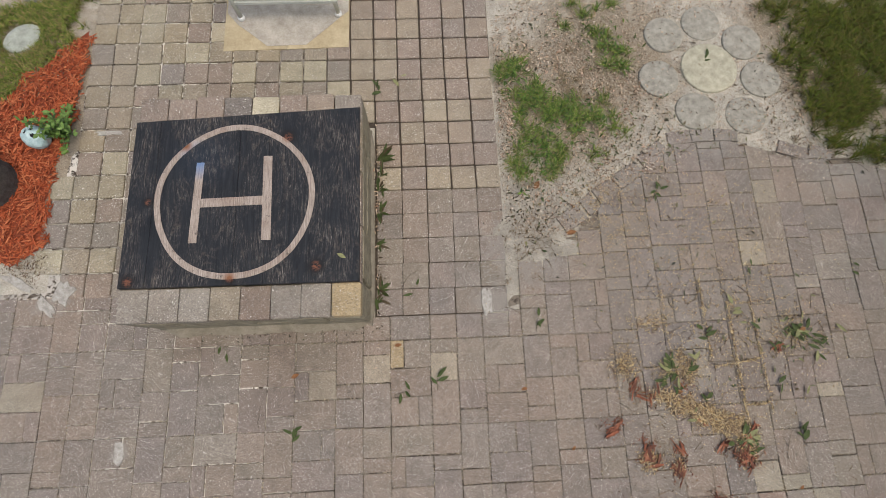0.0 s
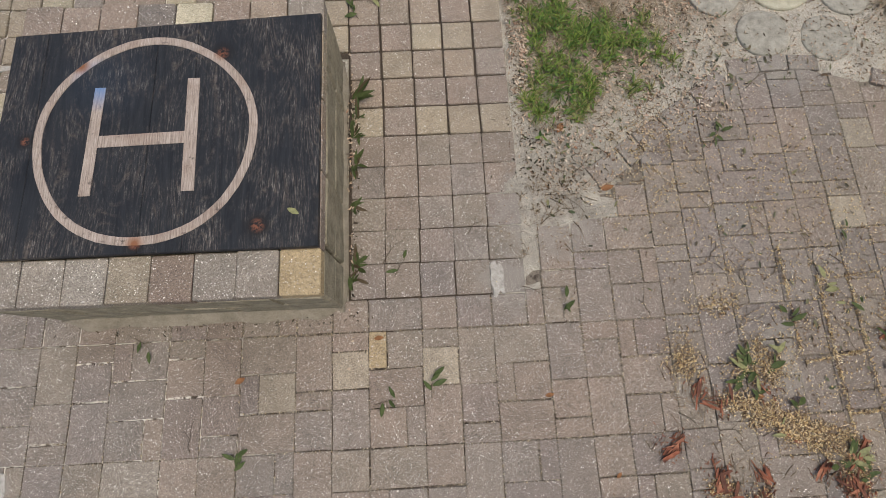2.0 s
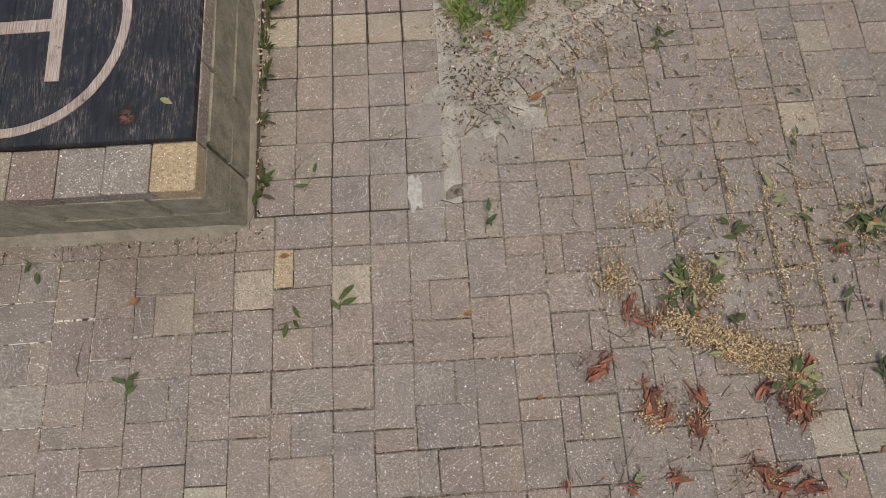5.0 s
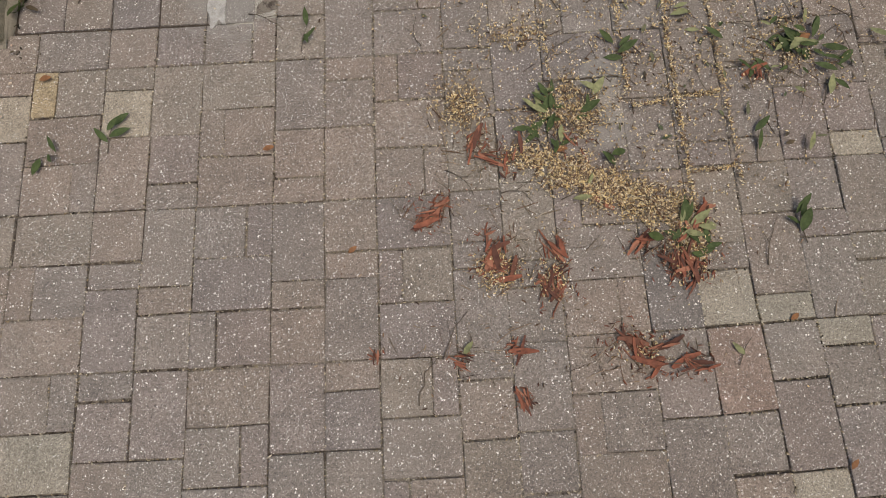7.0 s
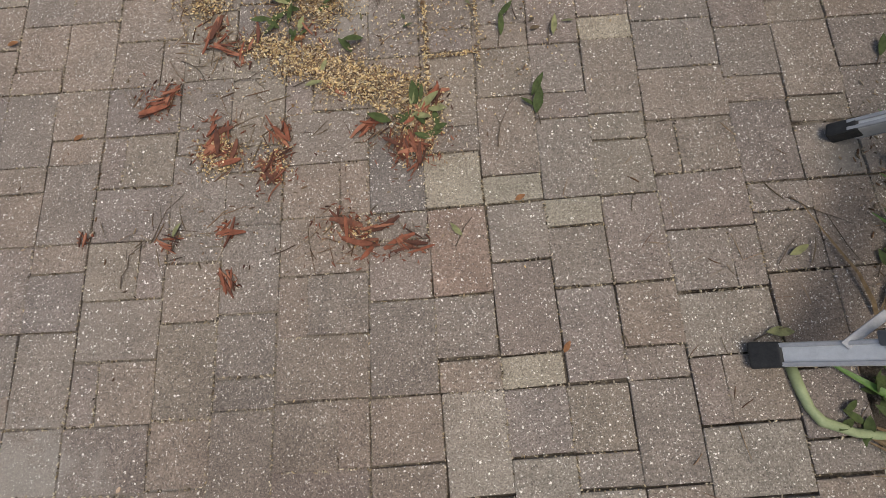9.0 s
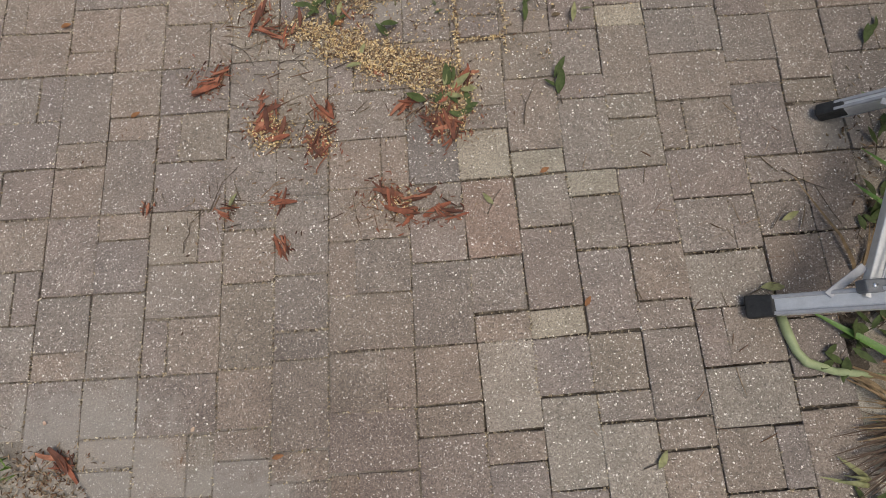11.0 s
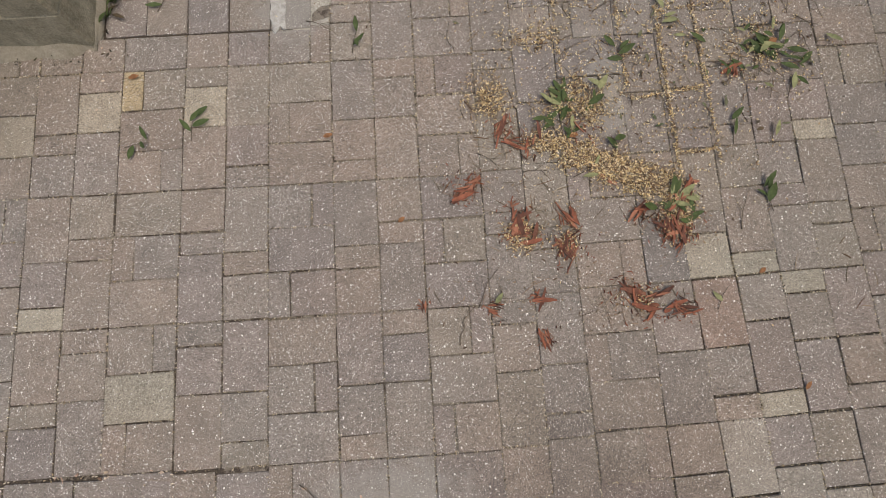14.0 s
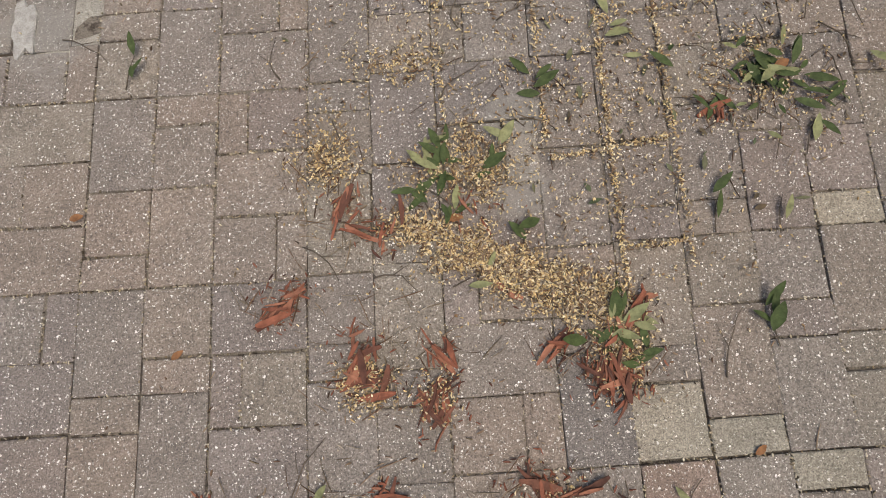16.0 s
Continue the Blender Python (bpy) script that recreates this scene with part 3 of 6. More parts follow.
# ---- landing platform ----
def make_platform():
    plat = empty("landing_platform", -0.6, 0.6, 0)
    tagged(plat, "raised square of concrete blocks capped with pavers under a charred board", "platform")
    inv = plat.matrix_basis.inverted()
    rng = random.Random(3)

    def put(name, me, x, y, z, rz=0.0, label=""):
        return part(name, me, plat, inv @ pose(x, y, z, 0, 0, rz), label)

    x0, x1, y0, y1 = -1.215, 0.0, 0.0, 1.235
    bh, bd = 0.182, 0.19
    # two courses of blocks on the four sides
    for course in range(2):
        z = 0.0 + course * (bh + 0.003)
        for side in range(4):
            length = (x1 - x0) if side in (0, 2) else (y1 - y0) - 2 * bd - 0.008
            cuts = [0.0]
            first = 0.18 if (side == 1) else (0.39 if course == 0 else 0.23)
            p = first if side != 1 else 0.0
            if side == 1:
                cuts += [0.47 - bd + 0.004 * course, 0.94 - bd + 0.012 * course]
                cuts = [c for c in cuts if c < length - 0.05]
            else:
                while p < length - 0.06:
                    cuts.append(p)
                    p += 0.395
            cuts.append(length)
            for a, b in zip(cuts, cuts[1:]):
                verts, faces = block_data(b - a - 0.006, bd, bh, 0.009, 0.008, 0.004, rng, 0.010)
                me = mesh_from("block", verts, faces, block_mat)
                mid, out = (a + b) / 2, rng.uniform(-0.002, 0.002)
                if side == 0:
                    put("block", me, x0 + mid, y0 + bd / 2 - out, z + bh)
                elif side == 2:
                    put("block", me, x0 + mid, y1 - bd / 2 + out, z + bh)
                elif side == 1:
                    put("block", me, x1 - bd / 2 + out, y0 + bd + 0.004 + mid, z + bh, 90)
                else:
                    put("block", me, x0 + bd / 2 - out, y0 + bd + 0.004 + mid, z + bh, 90)
    # core of the platform under the board
    put("core_fill", bm_mesh("core_fill", box_bm(x1 - x0 - 0.36, y1 - y0 - 0.36, 0.36, 0.0), mortar_mat), (x0 + x1) / 2, (y0 + y1) / 2, 0.0, 0, "rough mortar fill")
    # mortar fillet along the foot of the walls
    for name, p, q in (("mortar_fillet", (x0 - 0.01, y0), (x1, y0)), ("mortar_fillet", (x1, y0 - 0.02), (x1, y1))):
        verts, faces, nseg = [], [], 60
        for i in range(nseg + 1):
            t = i / nseg
            bx, by = p[0] + (q[0] - p[0]) * t, p[1] + (q[1] - p[1]) * t
            front = q[0] != p[0]
            wob = noise.noise(Vector((bx * 7, by * 7, 5))) * 0.014 + noise.noise(Vector((bx * 25, by * 25, 1))) * 0.006
            wd = (0.050 if front else 0.020) + wob * (1.0 if front else 0.6)
            ht = (0.028 if front else 0.016) + wob
            fade = smooth(0.1 + min(t, 1 - t) * 9)
            wd, ht = wd * fade, ht * fade
            o = (0, -1) if front else (1, 0)
            for f, z in ((-0.02, ht), (0.006, ht), (wd * 0.35, ht * 0.6), (wd * 0.75, ht * 0.25 + 0.002), (wd, -0.01)):
                verts.append((bx + o[0] * f + 0.6, by + o[1] * f - 0.6, max(z, -0.01)))
        for i in range(nseg):
            for k in range(4):
                a = i * 5 + k
                faces.append((a, a + 1, a + 6, a + 5))
        part(name, mesh_from(name, verts, faces, mortar_mat, True), plat, label="smeared grey mortar")
    # cap pavers
    front = [paver_grey, paver_grey, paver_grey, paver_walk, paver_rose, paver_grey, paver_grey, paver_yellow]
    top = 0.430
    cw = (x1 - x0) / 8
    for i, mat in enumerate(front):
        verts, faces = block_data(cw - 0.004, 0.168, 0.060, 0.004, 0.003, 0.0012, rng, 0.005)
        put("cap_paver", mesh_from("cap_paver", verts, faces, mat), x0 + cw * (i + 0.5), y0 + 0.083 + rng.uniform(-0.002, 0.002), top + rng.uniform(-0.001, 0.001), rng.uniform(-0.5, 0.5))
    back = [paver_walk, paver_walk, paver_walk, paver_slate, paver_white, paver_walk, paver_walk, paver_grey]
    for i, mat in enumerate(back):
        verts, faces = block_data(cw - 0.005, 0.160, 0.060, 0.005, 0.004, 0.0012, rng, 0.008)
        put("cap_paver", mesh_from("cap_paver", verts, faces, mat), x0 + cw * (i + 0.5), y1 - 0.078 + rng.uniform(-0.008, 0.006), top + rng.uniform(-0.001, 0.001), rng.uniform(-1.2, 1.2))
    for side in (0, 1):
        n = 6
        cl = (y1 - y0 - 0.33) / n
        for i in range(n):
            verts, faces = block_data(0.15, cl - 0.005, 0.060, 0.004, 0.003, 0.0012, rng)
            put("cap_paver", mesh_from("cap_paver", verts, faces, paver_walk), (x1 - 0.077) if side else (x0 + 0.077), y0 + 0.168 + cl * (i + 0.5), top, rng.uniform(-0.4, 0.4))

    # the board: planks side by side, grain away from the front
    board = empty("landing_board", -0.6, 0.6, top + 0.001)
    tagged(board, "charred dark plank board with a ringed letter H in bare wood", "landing pad")
    binv = board.matrix_basis.inverted()
    th = 0.026
    edges = [-1.207, -1.075, -0.645, -0.490, -0.006]

    def back_y(x):
        return 1.078 + (x + 1.207) * 0.052

    for a, b in zip(edges, edges[1:]):
        g = 0.0006
        verts = []
        for z, i in ((0, 0), (th - 0.002, 0), (th, 0.002)):
            verts += [(a + g + i, 0.170 + i, z), (b - g - i, 0.170 + i, z), (b - g - i, back_y(b) - i, z), (a + g + i, back_y(a) - i, z)]
        faces = [(3, 2, 1, 0), (8, 9, 10, 11)]
        for k in range(2):
            for i in range(4):
                j = (i + 1) % 4
                faces.append((4 * k + i, 4 * k + j, 4 * k + 4 + j, 4 * k + 4 + i))
        part("plank", mesh_from("plank", verts, faces, board_mat), board, binv @ Matrix.Translation((0, 0, top + 0.001)))
    zt = top + 0.001 + th

    def strip(name, quad, label):
        verts = [(x, y, zt - 0.001) for x, y in quad] + [(x, y, zt + 0.0025) for x, y in quad]
        faces = [(4, 5, 6, 7)] + [(i, (i + 1) % 4, 4 + (i + 1) % 4, 4 + i) for i in range(4)]
        part(name, mesh_from(name, verts, faces, mark_mat), board, binv, label)

    strip("letter_stroke", [(-0.876, 0.393), (-0.834, 0.393), (-0.826, 0.833), (-0.866, 0.833)], "pale bare wood stroke")
    strip("letter_stroke", [(-0.507, 0.398), (-0.460, 0.398), (-0.470, 0.862), (-0.516, 0.862)], "pale bare wood stroke")
    strip("letter_stroke", [(-0.829, 0.583), (-0.511, 0.590), (-0.512, 0.638), (-0.828, 0.630)], "pale bare wood stroke")
    # ring, hand cut and slightly out of round
    verts, faces, seg = [], [], 72
    cx, cy = -0.6545, 0.6215
    for i in range(seg):
        a = 2 * math.pi * i / seg
        w = 1 + 0.005 * math.sin(2 * a + 0.5) + 0.007 * math.sin(5 * a) + rng.uniform(-0.002, 0.002)
        for r, z in ((0.4145, -0.001), (0.4135, 0.0025), (0.3835, 0.0025), (0.3825, -0.001)):
            rr = r * w
            verts.append((cx + rr * math.cos(a), cy + rr * 1.03 * math.sin(a), zt + z))
        j = (i + 1) % seg
        for k in range(3):
            faces.append((4 * i + k, 4 * j + k, 4 * j + k + 1, 4 * i + k + 1))
    part("ring_mark", mesh_from("ring_mark", verts, faces, mark_mat), board, binv, "pale bare wood ring")


make_platform()


# ---- stones, bench, garden bed ----
def disc_mesh(name, rx, ry, h, mat, seed):
    """A cast round stepping stone with a rounded rim and a slightly uneven outline."""
    verts, faces, seg = [], [], 40
    rings = ((1.0, -0.03), (1.0, h * 0.55), (0.985, h * 0.85), (0.955, h), (0.6, h * 1.02), (0.25, h * 1.03))
    for f, z in rings:
        for i in range(seg):
            a = 2 * math.pi * i / seg
            w = 1 + 0.02 * noise.noise(Vector((math.cos(a) * 1.4 + seed, math.sin(a) * 1.4, seed)))
            zz = z + (0.0015 * noise.noise(Vector((math.cos(a) * f * 5, math.sin(a) * f * 5, seed))) if z > 0 else 0)
            verts.append((rx * f * w * math.cos(a), ry * f * w * math.sin(a), zz))
    for k in range(len(rings) - 1):
        for i in range(seg):
            j = (i + 1) % seg
            faces.append((k * seg + i, k * seg + j, (k + 1) * seg + j, (k + 1) * seg + i))
    faces.append(tuple(range((len(rings) - 1) * seg, len(rings) * seg)))
    return mesh_from(name, verts, faces, mat, True)


def make_stepping_stones():
    spots = [(2.019, 1.905), (2.294, 1.99), (2.556, 1.835), (2.635, 1.545), (2.485, 1.28), (2.152, 1.315), (1.938, 1.567)]
    for i, (x, y) in enumerate(spots):
        sunk = -0.016 if i == 4 else -0.010
        ob = new("stepping_stone", disc_mesh("stepping_stone", 0.136, 0.136, 0.018, stone_grey, i * 3.1))
        ob.matrix_basis = pose(x, y, sunk, random.uniform(-1, 1), random.uniform(-1, 1), i * 50)
        tagged(ob, "half-buried round grey concrete stepping stone in the sand" if i == 4 else "round grey concrete stepping stone lying in sand", "stepping stone", "flower of stepping stones")
    ob = new("stepping_stone", disc_mesh("stepping_stone", 0.192, 0.188, 0.020, stone_cream, 9.7))
    ob.matrix_basis = pose(2.294, 1.637, -0.008)
    tagged(ob, "larger round cream stepping stone ringed by grey ones", "stepping stone", "flower of stepping stones")
    ob = new("garden_stone", disc_mesh("garden_stone", 0.128, 0.094, 0.022, stone_green, 4.4))
    ob.matrix_basis = pose(-2.32, 1.965, -0.002, 2, 0, 38)
    tagged(ob, "pale oval concrete stone in the grass", "stone")
    ob = new("garden_stone", disc_mesh("garden_stone", 0.12, 0.10, 0.022, stone_green, 6.4))
    ob.matrix_basis = pose(-2.30, 2.36, -0.002, 0, 2, 10)
    tagged(ob, "pale oval concrete stone in the grass", "stone")


make_stepping_stones()


def make_bench_slab():
    slab = empty("flagstone", -0.57, 2.15, 0)
    tagged(slab, "yellow flagstone slab splashed with whitewash under the bench", "flagstone")
    inv = slab.matrix_basis.inverted()
    rng = random.Random(5)

    def poly(name, pts, z0, z1, mat, label=""):
        n = len(pts)
        verts = [(x, y, z0) for x, y in pts] + [(x, y, z1) for x, y in pts]
        faces = [tuple(range(n, 2 * n))] + [(i, (i + 1) % n, n + (i + 1) % n, n + i) for i in range(n)]
        part(name, mesh_from(name, verts, faces, mat), slab, inv, label)

    poly("slab_piece", [(-0.990, 1.845), (-0.570, 1.850), (-0.570, 2.60), (-0.990, 2.60)], -0.03, 0.004, slab_mat)
    poly("slab_piece", [(-0.566, 1.850), (-0.150, 1.858), (-0.150, 2.60), (-0.566, 2.60)], -0.03, 0.004, slab_mat)
    # the splash narrows towards the front
    outline = []
    for x, y in ((-0.70, 1.872), (-0.44, 1.876), (-0.36, 1.95), (-0.25, 2.05), (-0.16, 2.14), (-0.16, 2.58), (-0.98, 2.58), (-0.98, 2.14), (-0.90, 2.05), (-0.80, 1.96)):
        outline.append((x + rng.uniform(-0.006, 0.006), y + rng.uniform(-0.006, 0.006)))
    poly("whitewash_splash", outline, 0.003, 0.0062, whitewash_mat, "thin splash of whitewash")


make_bench_slab()


def make_bench():
    bench = empty("garden_bench", -0.55, 2.3, 0)
    tagged(bench, "pale painted metal garden bench on round feet", "bench")
    inv = bench.matrix_basis.inverted()
    for x, y in ((-0.879, 2.09), (-0.222, 2.11), (-0.879, 2.52), (-0.222, 2.52)):
        leg = part("leg", tube_mesh("leg", [(x, y, 0.018), (x - 0.004, y, 0.2), (x - 0.006, y, 0.44)], 0.016, bench_mat, 12), bench, inv)
        part("foot_cap", tube_mesh("foot_cap", [(x, y, 0.006), (x, y, 0.012), (x, y, 0.026), (x, y, 0.034)], [0.022, 0.025, 0.024, 0.017], cap_foot_mat, 16), leg, None, "white round foot cap")
    for y, z in ((2.085, 0.150), (2.095, 0.178)):
        bm = box_bm(0.70, 0.016, 0.022, 0.003)
        part("stretcher", bm_mesh("stretcher", bm, bench_mat), bench, inv @ pose(-0.55, y, z))
    for k in range(7):
        part("seat_slat", bm_mesh("seat_slat", box_bm(0.74, 0.056, 0.02, 0.004), bench_mat), bench, inv @ pose(-0.55, 2.10 + 0.07 * k, 0.44))


make_bench()


# ---- small scattered pieces ----
def chips_mesh(name, spots, mat, rng, length=(0.02, 0.06), width=(0.004, 0.010), z=0.004, pile=0.012, angle=None):
    """Splinters of bark or wood: thin bent wedges lying at all angles."""
    verts, faces = [], []
    for x, y in spots:
        L, w, t = rng.uniform(*length), rng.uniform(*width), rng.uniform(0.0015, 0.004)
        m = pose(x, y, z + rng.uniform(0, pile), rng.uniform(-25, 25), rng.uniform(-14, 14), rng.uniform(0, 360) if angle is None else rng.gauss(angle, 24))
        bend, side = rng.uniform(-0.15, 0.15) * L, rng.uniform(-0.10, 0.10) * L
        o = len(verts)
        for fx, lo, hi in ((-0.5, 0.15, 0.6), (-0.2, 0.6, 1.0), (0.15, 0.55, 1.0), (0.5, 0.05, 0.6)):
            dz, dy, fw = bend * (0.25 - fx * fx), side * (0.25 - fx * fx) * 2, rng.uniform(lo, hi)
            for sy, sz in ((-1, -1), (1, -1), (1, 1), (-1, 1)):
                verts.append(m @ Vector((fx * L * rng.uniform(0.9, 1.1), dy + sy * fw * w / 2, sz * t / 2 * (0.6 + 0.4 * fw) + dz)))
        for k in (0, 4, 8):
            for i in range(4):
                j = (i + 1) % 4
                faces.append((o + k + i, o + k + j, o + k + 4 + j, o + k + 4 + i))
        faces += [(o + 3, o + 2, o + 1, o), (o + 12, o + 13, o + 14, o + 15)]
    return mesh_from(name, verts, faces, mat)


def blades_mesh(name, spots, mat, rng, height=(0.03, 0.07), width=0.0035, lean=1.5):
    """Grass blades: narrow tapering strips that bend over."""
    verts, faces = [], []
    for x, y, z, a in spots:
        h = rng.uniform(*height) * rng.uniform(0.6, 1.0)
        w = width * rng.uniform(0.6, 1.3)
        reach = h * rng.uniform(0.3, lean)
        dx, dy = math.cos(a), math.sin(a)
        o = len(verts)
        for f, ww in ((0, 0.8), (0.45, 1.0), (0.8, 0.65)):
            r = reach * f * f
            zz = z + h * (f - 0.30 * f * f * (reach / h))
            verts.append((x + dx * r - dy * w * ww / 2, y + dy * r + dx * w * ww / 2, zz))
            verts.append((x + dx * r + dy * w * ww / 2, y + dy * r - dx * w * ww / 2, zz + 0.0006))
        verts.append((x + dx * reach * 1.15, y + dy * reach * 1.15, z + h * (1 - 0.42 * (reach / h))))
        faces += [(o, o + 1, o + 3, o + 2), (o + 2, o + 3, o + 5, o + 4), (o + 4, o + 5, o + 6)]
    return mesh_from(name, verts, faces, mat)


def leaf_data(L, w, rng, m, curl=0.2):
    """One lance-shaped leaf with a folded midrib, along +x from its stalk."""
    verts, faces = [], []
    fold, curl = rng.uniform(0.15, 0.45), rng.uniform(-curl, curl)
    cols = ((0.0, 0.04), (0.18, 0.62), (0.42, 1.0), (0.7, 0.78), (0.9, 0.35), (1.0, 0.02))
    for f, ww in cols:
        z = curl * L * f * f + 0.002
        h = w / 2 * ww
        verts += [m @ Vector((f * L, -h, z + fold * h)), m @ Vector((f * L, 0, z)), m @ Vector((f * L, h, z + fold * h))]
    for k in range(len(cols) - 1):
        a = 3 * k
        faces += [(a, a + 3, a + 4, a + 1), (a + 1, a + 4, a + 5, a + 2)]
    return verts, faces


def leaves_mesh(name, places, mat, rng, size=(0.03, 0.055), slim=(0.28, 0.42), curl=0.2):
    """places: poses of the leaf stalks."""
    verts, faces = [], []
    for m in places:
        L = rng.uniform(*size)
        vs, fs = leaf_data(L, L * rng.uniform(*slim), rng, m, curl)
        o = len(verts)
        verts += vs
        faces += [tuple(i + o for i in f) for f in fs]
    return mesh_from(name, verts, faces, mat, True)


def heap_spots(cx, cy, rx, ry, n, rng, turn=0.0):
    """n places thickest in the middle and thinning out without an edge, uneven in the small."""
    out = []
    ct, st = math.cos(radians(turn)), math.sin(radians(turn))
    while len(out) < n:
        px, py = rng.gauss(0, 0.62) * rx, rng.gauss(0, 0.62) * ry
        x, y = cx + px * ct - py * st, cy + px * st + py * ct
        if noise.noise(Vector((x * 22, y * 22, 1.5))) + 0.35 * noise.noise(Vector((x * 60, y * 60, 4))) > rng.uniform(-0.55, 0.5) - 0.1:
            out.append((x, y))
    return out


def disc_spots(cx, cy, rx, ry, n, rng, edge=1.0, turn=0.0):
    """n places in an ellipse, thinning out towards a ragged rim."""
    out = []
    ct, st = math.cos(radians(turn)), math.sin(radians(turn))
    while len(out) < n:
        a, r = rng.uniform(0, 6.283), 1.3 * math.sqrt(rng.random()) * edge
        ragged = 0.75 + 0.9 * noise.noise(Vector((cx + math.cos(a) * 1.1, cy + math.sin(a) * 1.1, r * 0.6)))
        if r > ragged * 1.5 or rng.random() < 0.75 * r:
            continue
        px, py = rx * r * math.cos(a), ry * r * math.sin(a)
        out.append((cx + px * ct - py * st, cy + px * st + py * ct))
    return out



# ---- mortar smears on the paving ----
def make_mortar_patches():
    rng = random.Random(17)
    for x, y, w, d, rz in MORTAR:
        verts, n = [], 22
        for f, z in ((1.0, -0.004), (0.97, 0.0025), (0.86, 0.0035)):
            for i in range(n):
                a = 2 * math.pi * i / n
                c, sn = math.cos(a), math.sin(a)
                r = 1 / max(abs(c), abs(sn)) * (0.86 + 0.5 * noise.noise(Vector((x * 9 + c * 1.9, y * 9 + sn * 1.9, 2.0))) + rng.uniform(-0.05, 0.05))
                verts.append((w / 2 * f * r * c, d / 2 * f * r * sn, z))
        faces = [tuple(range(2 * n, 3 * n))]
        for k in (0, n):
            faces += [(k + i, k + (i + 1) % n, k + n + (i + 1) % n, k + n + i) for i in range(n)]
        ob = new("mortar_patch", mesh_from("mortar_patch", verts, faces, white_mortar_mat))
        ob.matrix_basis = pose(x, y, 0.001, 0, 0, rz)
        tagged(ob, "rough white mortar smeared over the pavers", "mortar", "mortar smears", kind="structure")


make_mortar_patches()


# ---- mulch bed, plants ----
MULCH = [(-1.86, 2.02), (-1.90, 1.35), (-1.97, 0.95), (-1.96, 0.50), (-2.15, 0.43), (-3.3, 0.4), (-3.3, 1.4), (-2.42, 1.46), (-2.12, 1.80)]


def make_mulch():
    rng = random.Random(21)
    spots = []
    while len(spots) < 5200:
        x, y = rng.uniform(-3.1, -1.84), rng.uniform(0.4, 2.05)
        if inside(x + 0.02 * math.sin(y * 31), y + 0.03 * math.sin(x * 23), MULCH) and rng.random() < (1.0 if x > -2.5 else 0.35):
            spots.append((x, y))
    bed = new("mulch_bed", chips_mesh("mulch_bed", spots, mulch_mat, rng, (0.025, 0.075), (0.005, 0.012), 0.002, 0.022))
    tagged(bed, "bed of bright red shredded bark mulch", "mulch", kind="stuff")
    edge = [(x - 0.035 if x > -2.0 else x, y) for x, y in MULCH]
    ob = new("mulch_base", mesh_from("mulch_base", [(x, y, 0.004) for x, y in edge], [tuple(range(len(edge)))], simple("mulch_fines", (0.13, 0.03, 0.015), (0.30, 0.07, 0.03), 60, 0.95, 0.9)))
    tagged(ob, "fine dark red mulch under the chips", "mulch", kind="structure")


make_mulch()


def make_shrub():
    rng = random.Random(8)
    shrub = empty("shrub", -1.945, 1.255, 0)
    tagged(shrub, "small leafy green shrub at the walkway's edge", "shrub")
    tips = []
    for k in range(24):
        a, r, h = rng.uniform(0, 6.283), rng.uniform(0.03, 0.19), rng.uniform(0.05, 0.21)
        tip = Vector((math.cos(a) * r, math.sin(a) * r, h))
        pts = [Vector((0, 0, -0.01)), tip * 0.5 + Vector((0, 0, 0.02)), tip]
        part("stem", tube_mesh("stem", pts, [0.003, 0.0022, 0.0012], twig_mat, 6), shrub)
        tips.append(pts)
    for k, pts in enumerate(tips):
        places = []
        for f in range(16):
            t = rng.uniform(0.3, 1.0)
            p = pts[0].lerp(pts[1], t * 2) if t < 0.5 else pts[1].lerp(pts[2], t * 2 - 1)
            places.append(Matrix.Translation(p) @ pose(0, 0, 0, rng.uniform(-30, 30), rng.uniform(-50, 20), rng.uniform(0, 360)))
        part("foliage", leaves_mesh("foliage", places, shrub_leaf_mat, rng, (0.025, 0.046), (0.4, 0.6)), shrub)


make_shrub()


def make_ornament():
    rng = random.Random(2)
    bm = bmesh.new()
    bmesh.ops.create_icosphere(bm, subdivisions=4, radius=1.0)
    for v in bm.verts:
        d = v.co.normalized()
        bump = 0.10 * noise.noise(d * 2.6 + Vector((3, 1, 2))) + 0.05 * noise.noise(d * 6)
        v.co = Vector((d.x * 0.085, d.y * 0.070, d.z * 0.065)) * (1 + bump)
        for hx, hy, depth in ((-0.25, 0.55, 0.45), (0.35, -0.05, 0.4), (-0.55, -0.05, 0.3)):
            g = (d - Vector((hx, hy, 0.85)).normalized()).length
            if g < 0.34:
                v.co *= 1 - depth * (1 - g / 0.34)
    me = bm_mesh("garden_ornament", bm, ornament_mat, True)
    me.materials.append(hole_shade_mat)
    # shade inside the hollows is coloured in: their faces turn near-black
    for p in me.polygons:
        d = Vector(p.center)
        d = Vector((d.x / 0.085, d.y / 0.070, d.z / 0.065)).normalized()
        for hx, hy in ((-0.25, 0.55), (0.35, -0.05), (-0.55, -0.05)):
            if (d - Vector((hx, hy, 0.85)).normalized()).length < 0.22:
                p.material_index = 1
    ob = new("garden_ornament", me)
    ob.matrix_basis = pose(-2.075, 1.215, 0.06, 0, 0, -25)
    tagged(ob, "pale blue and white glazed ornament with dark hollows in the mulch", "ornament")


make_ornament()


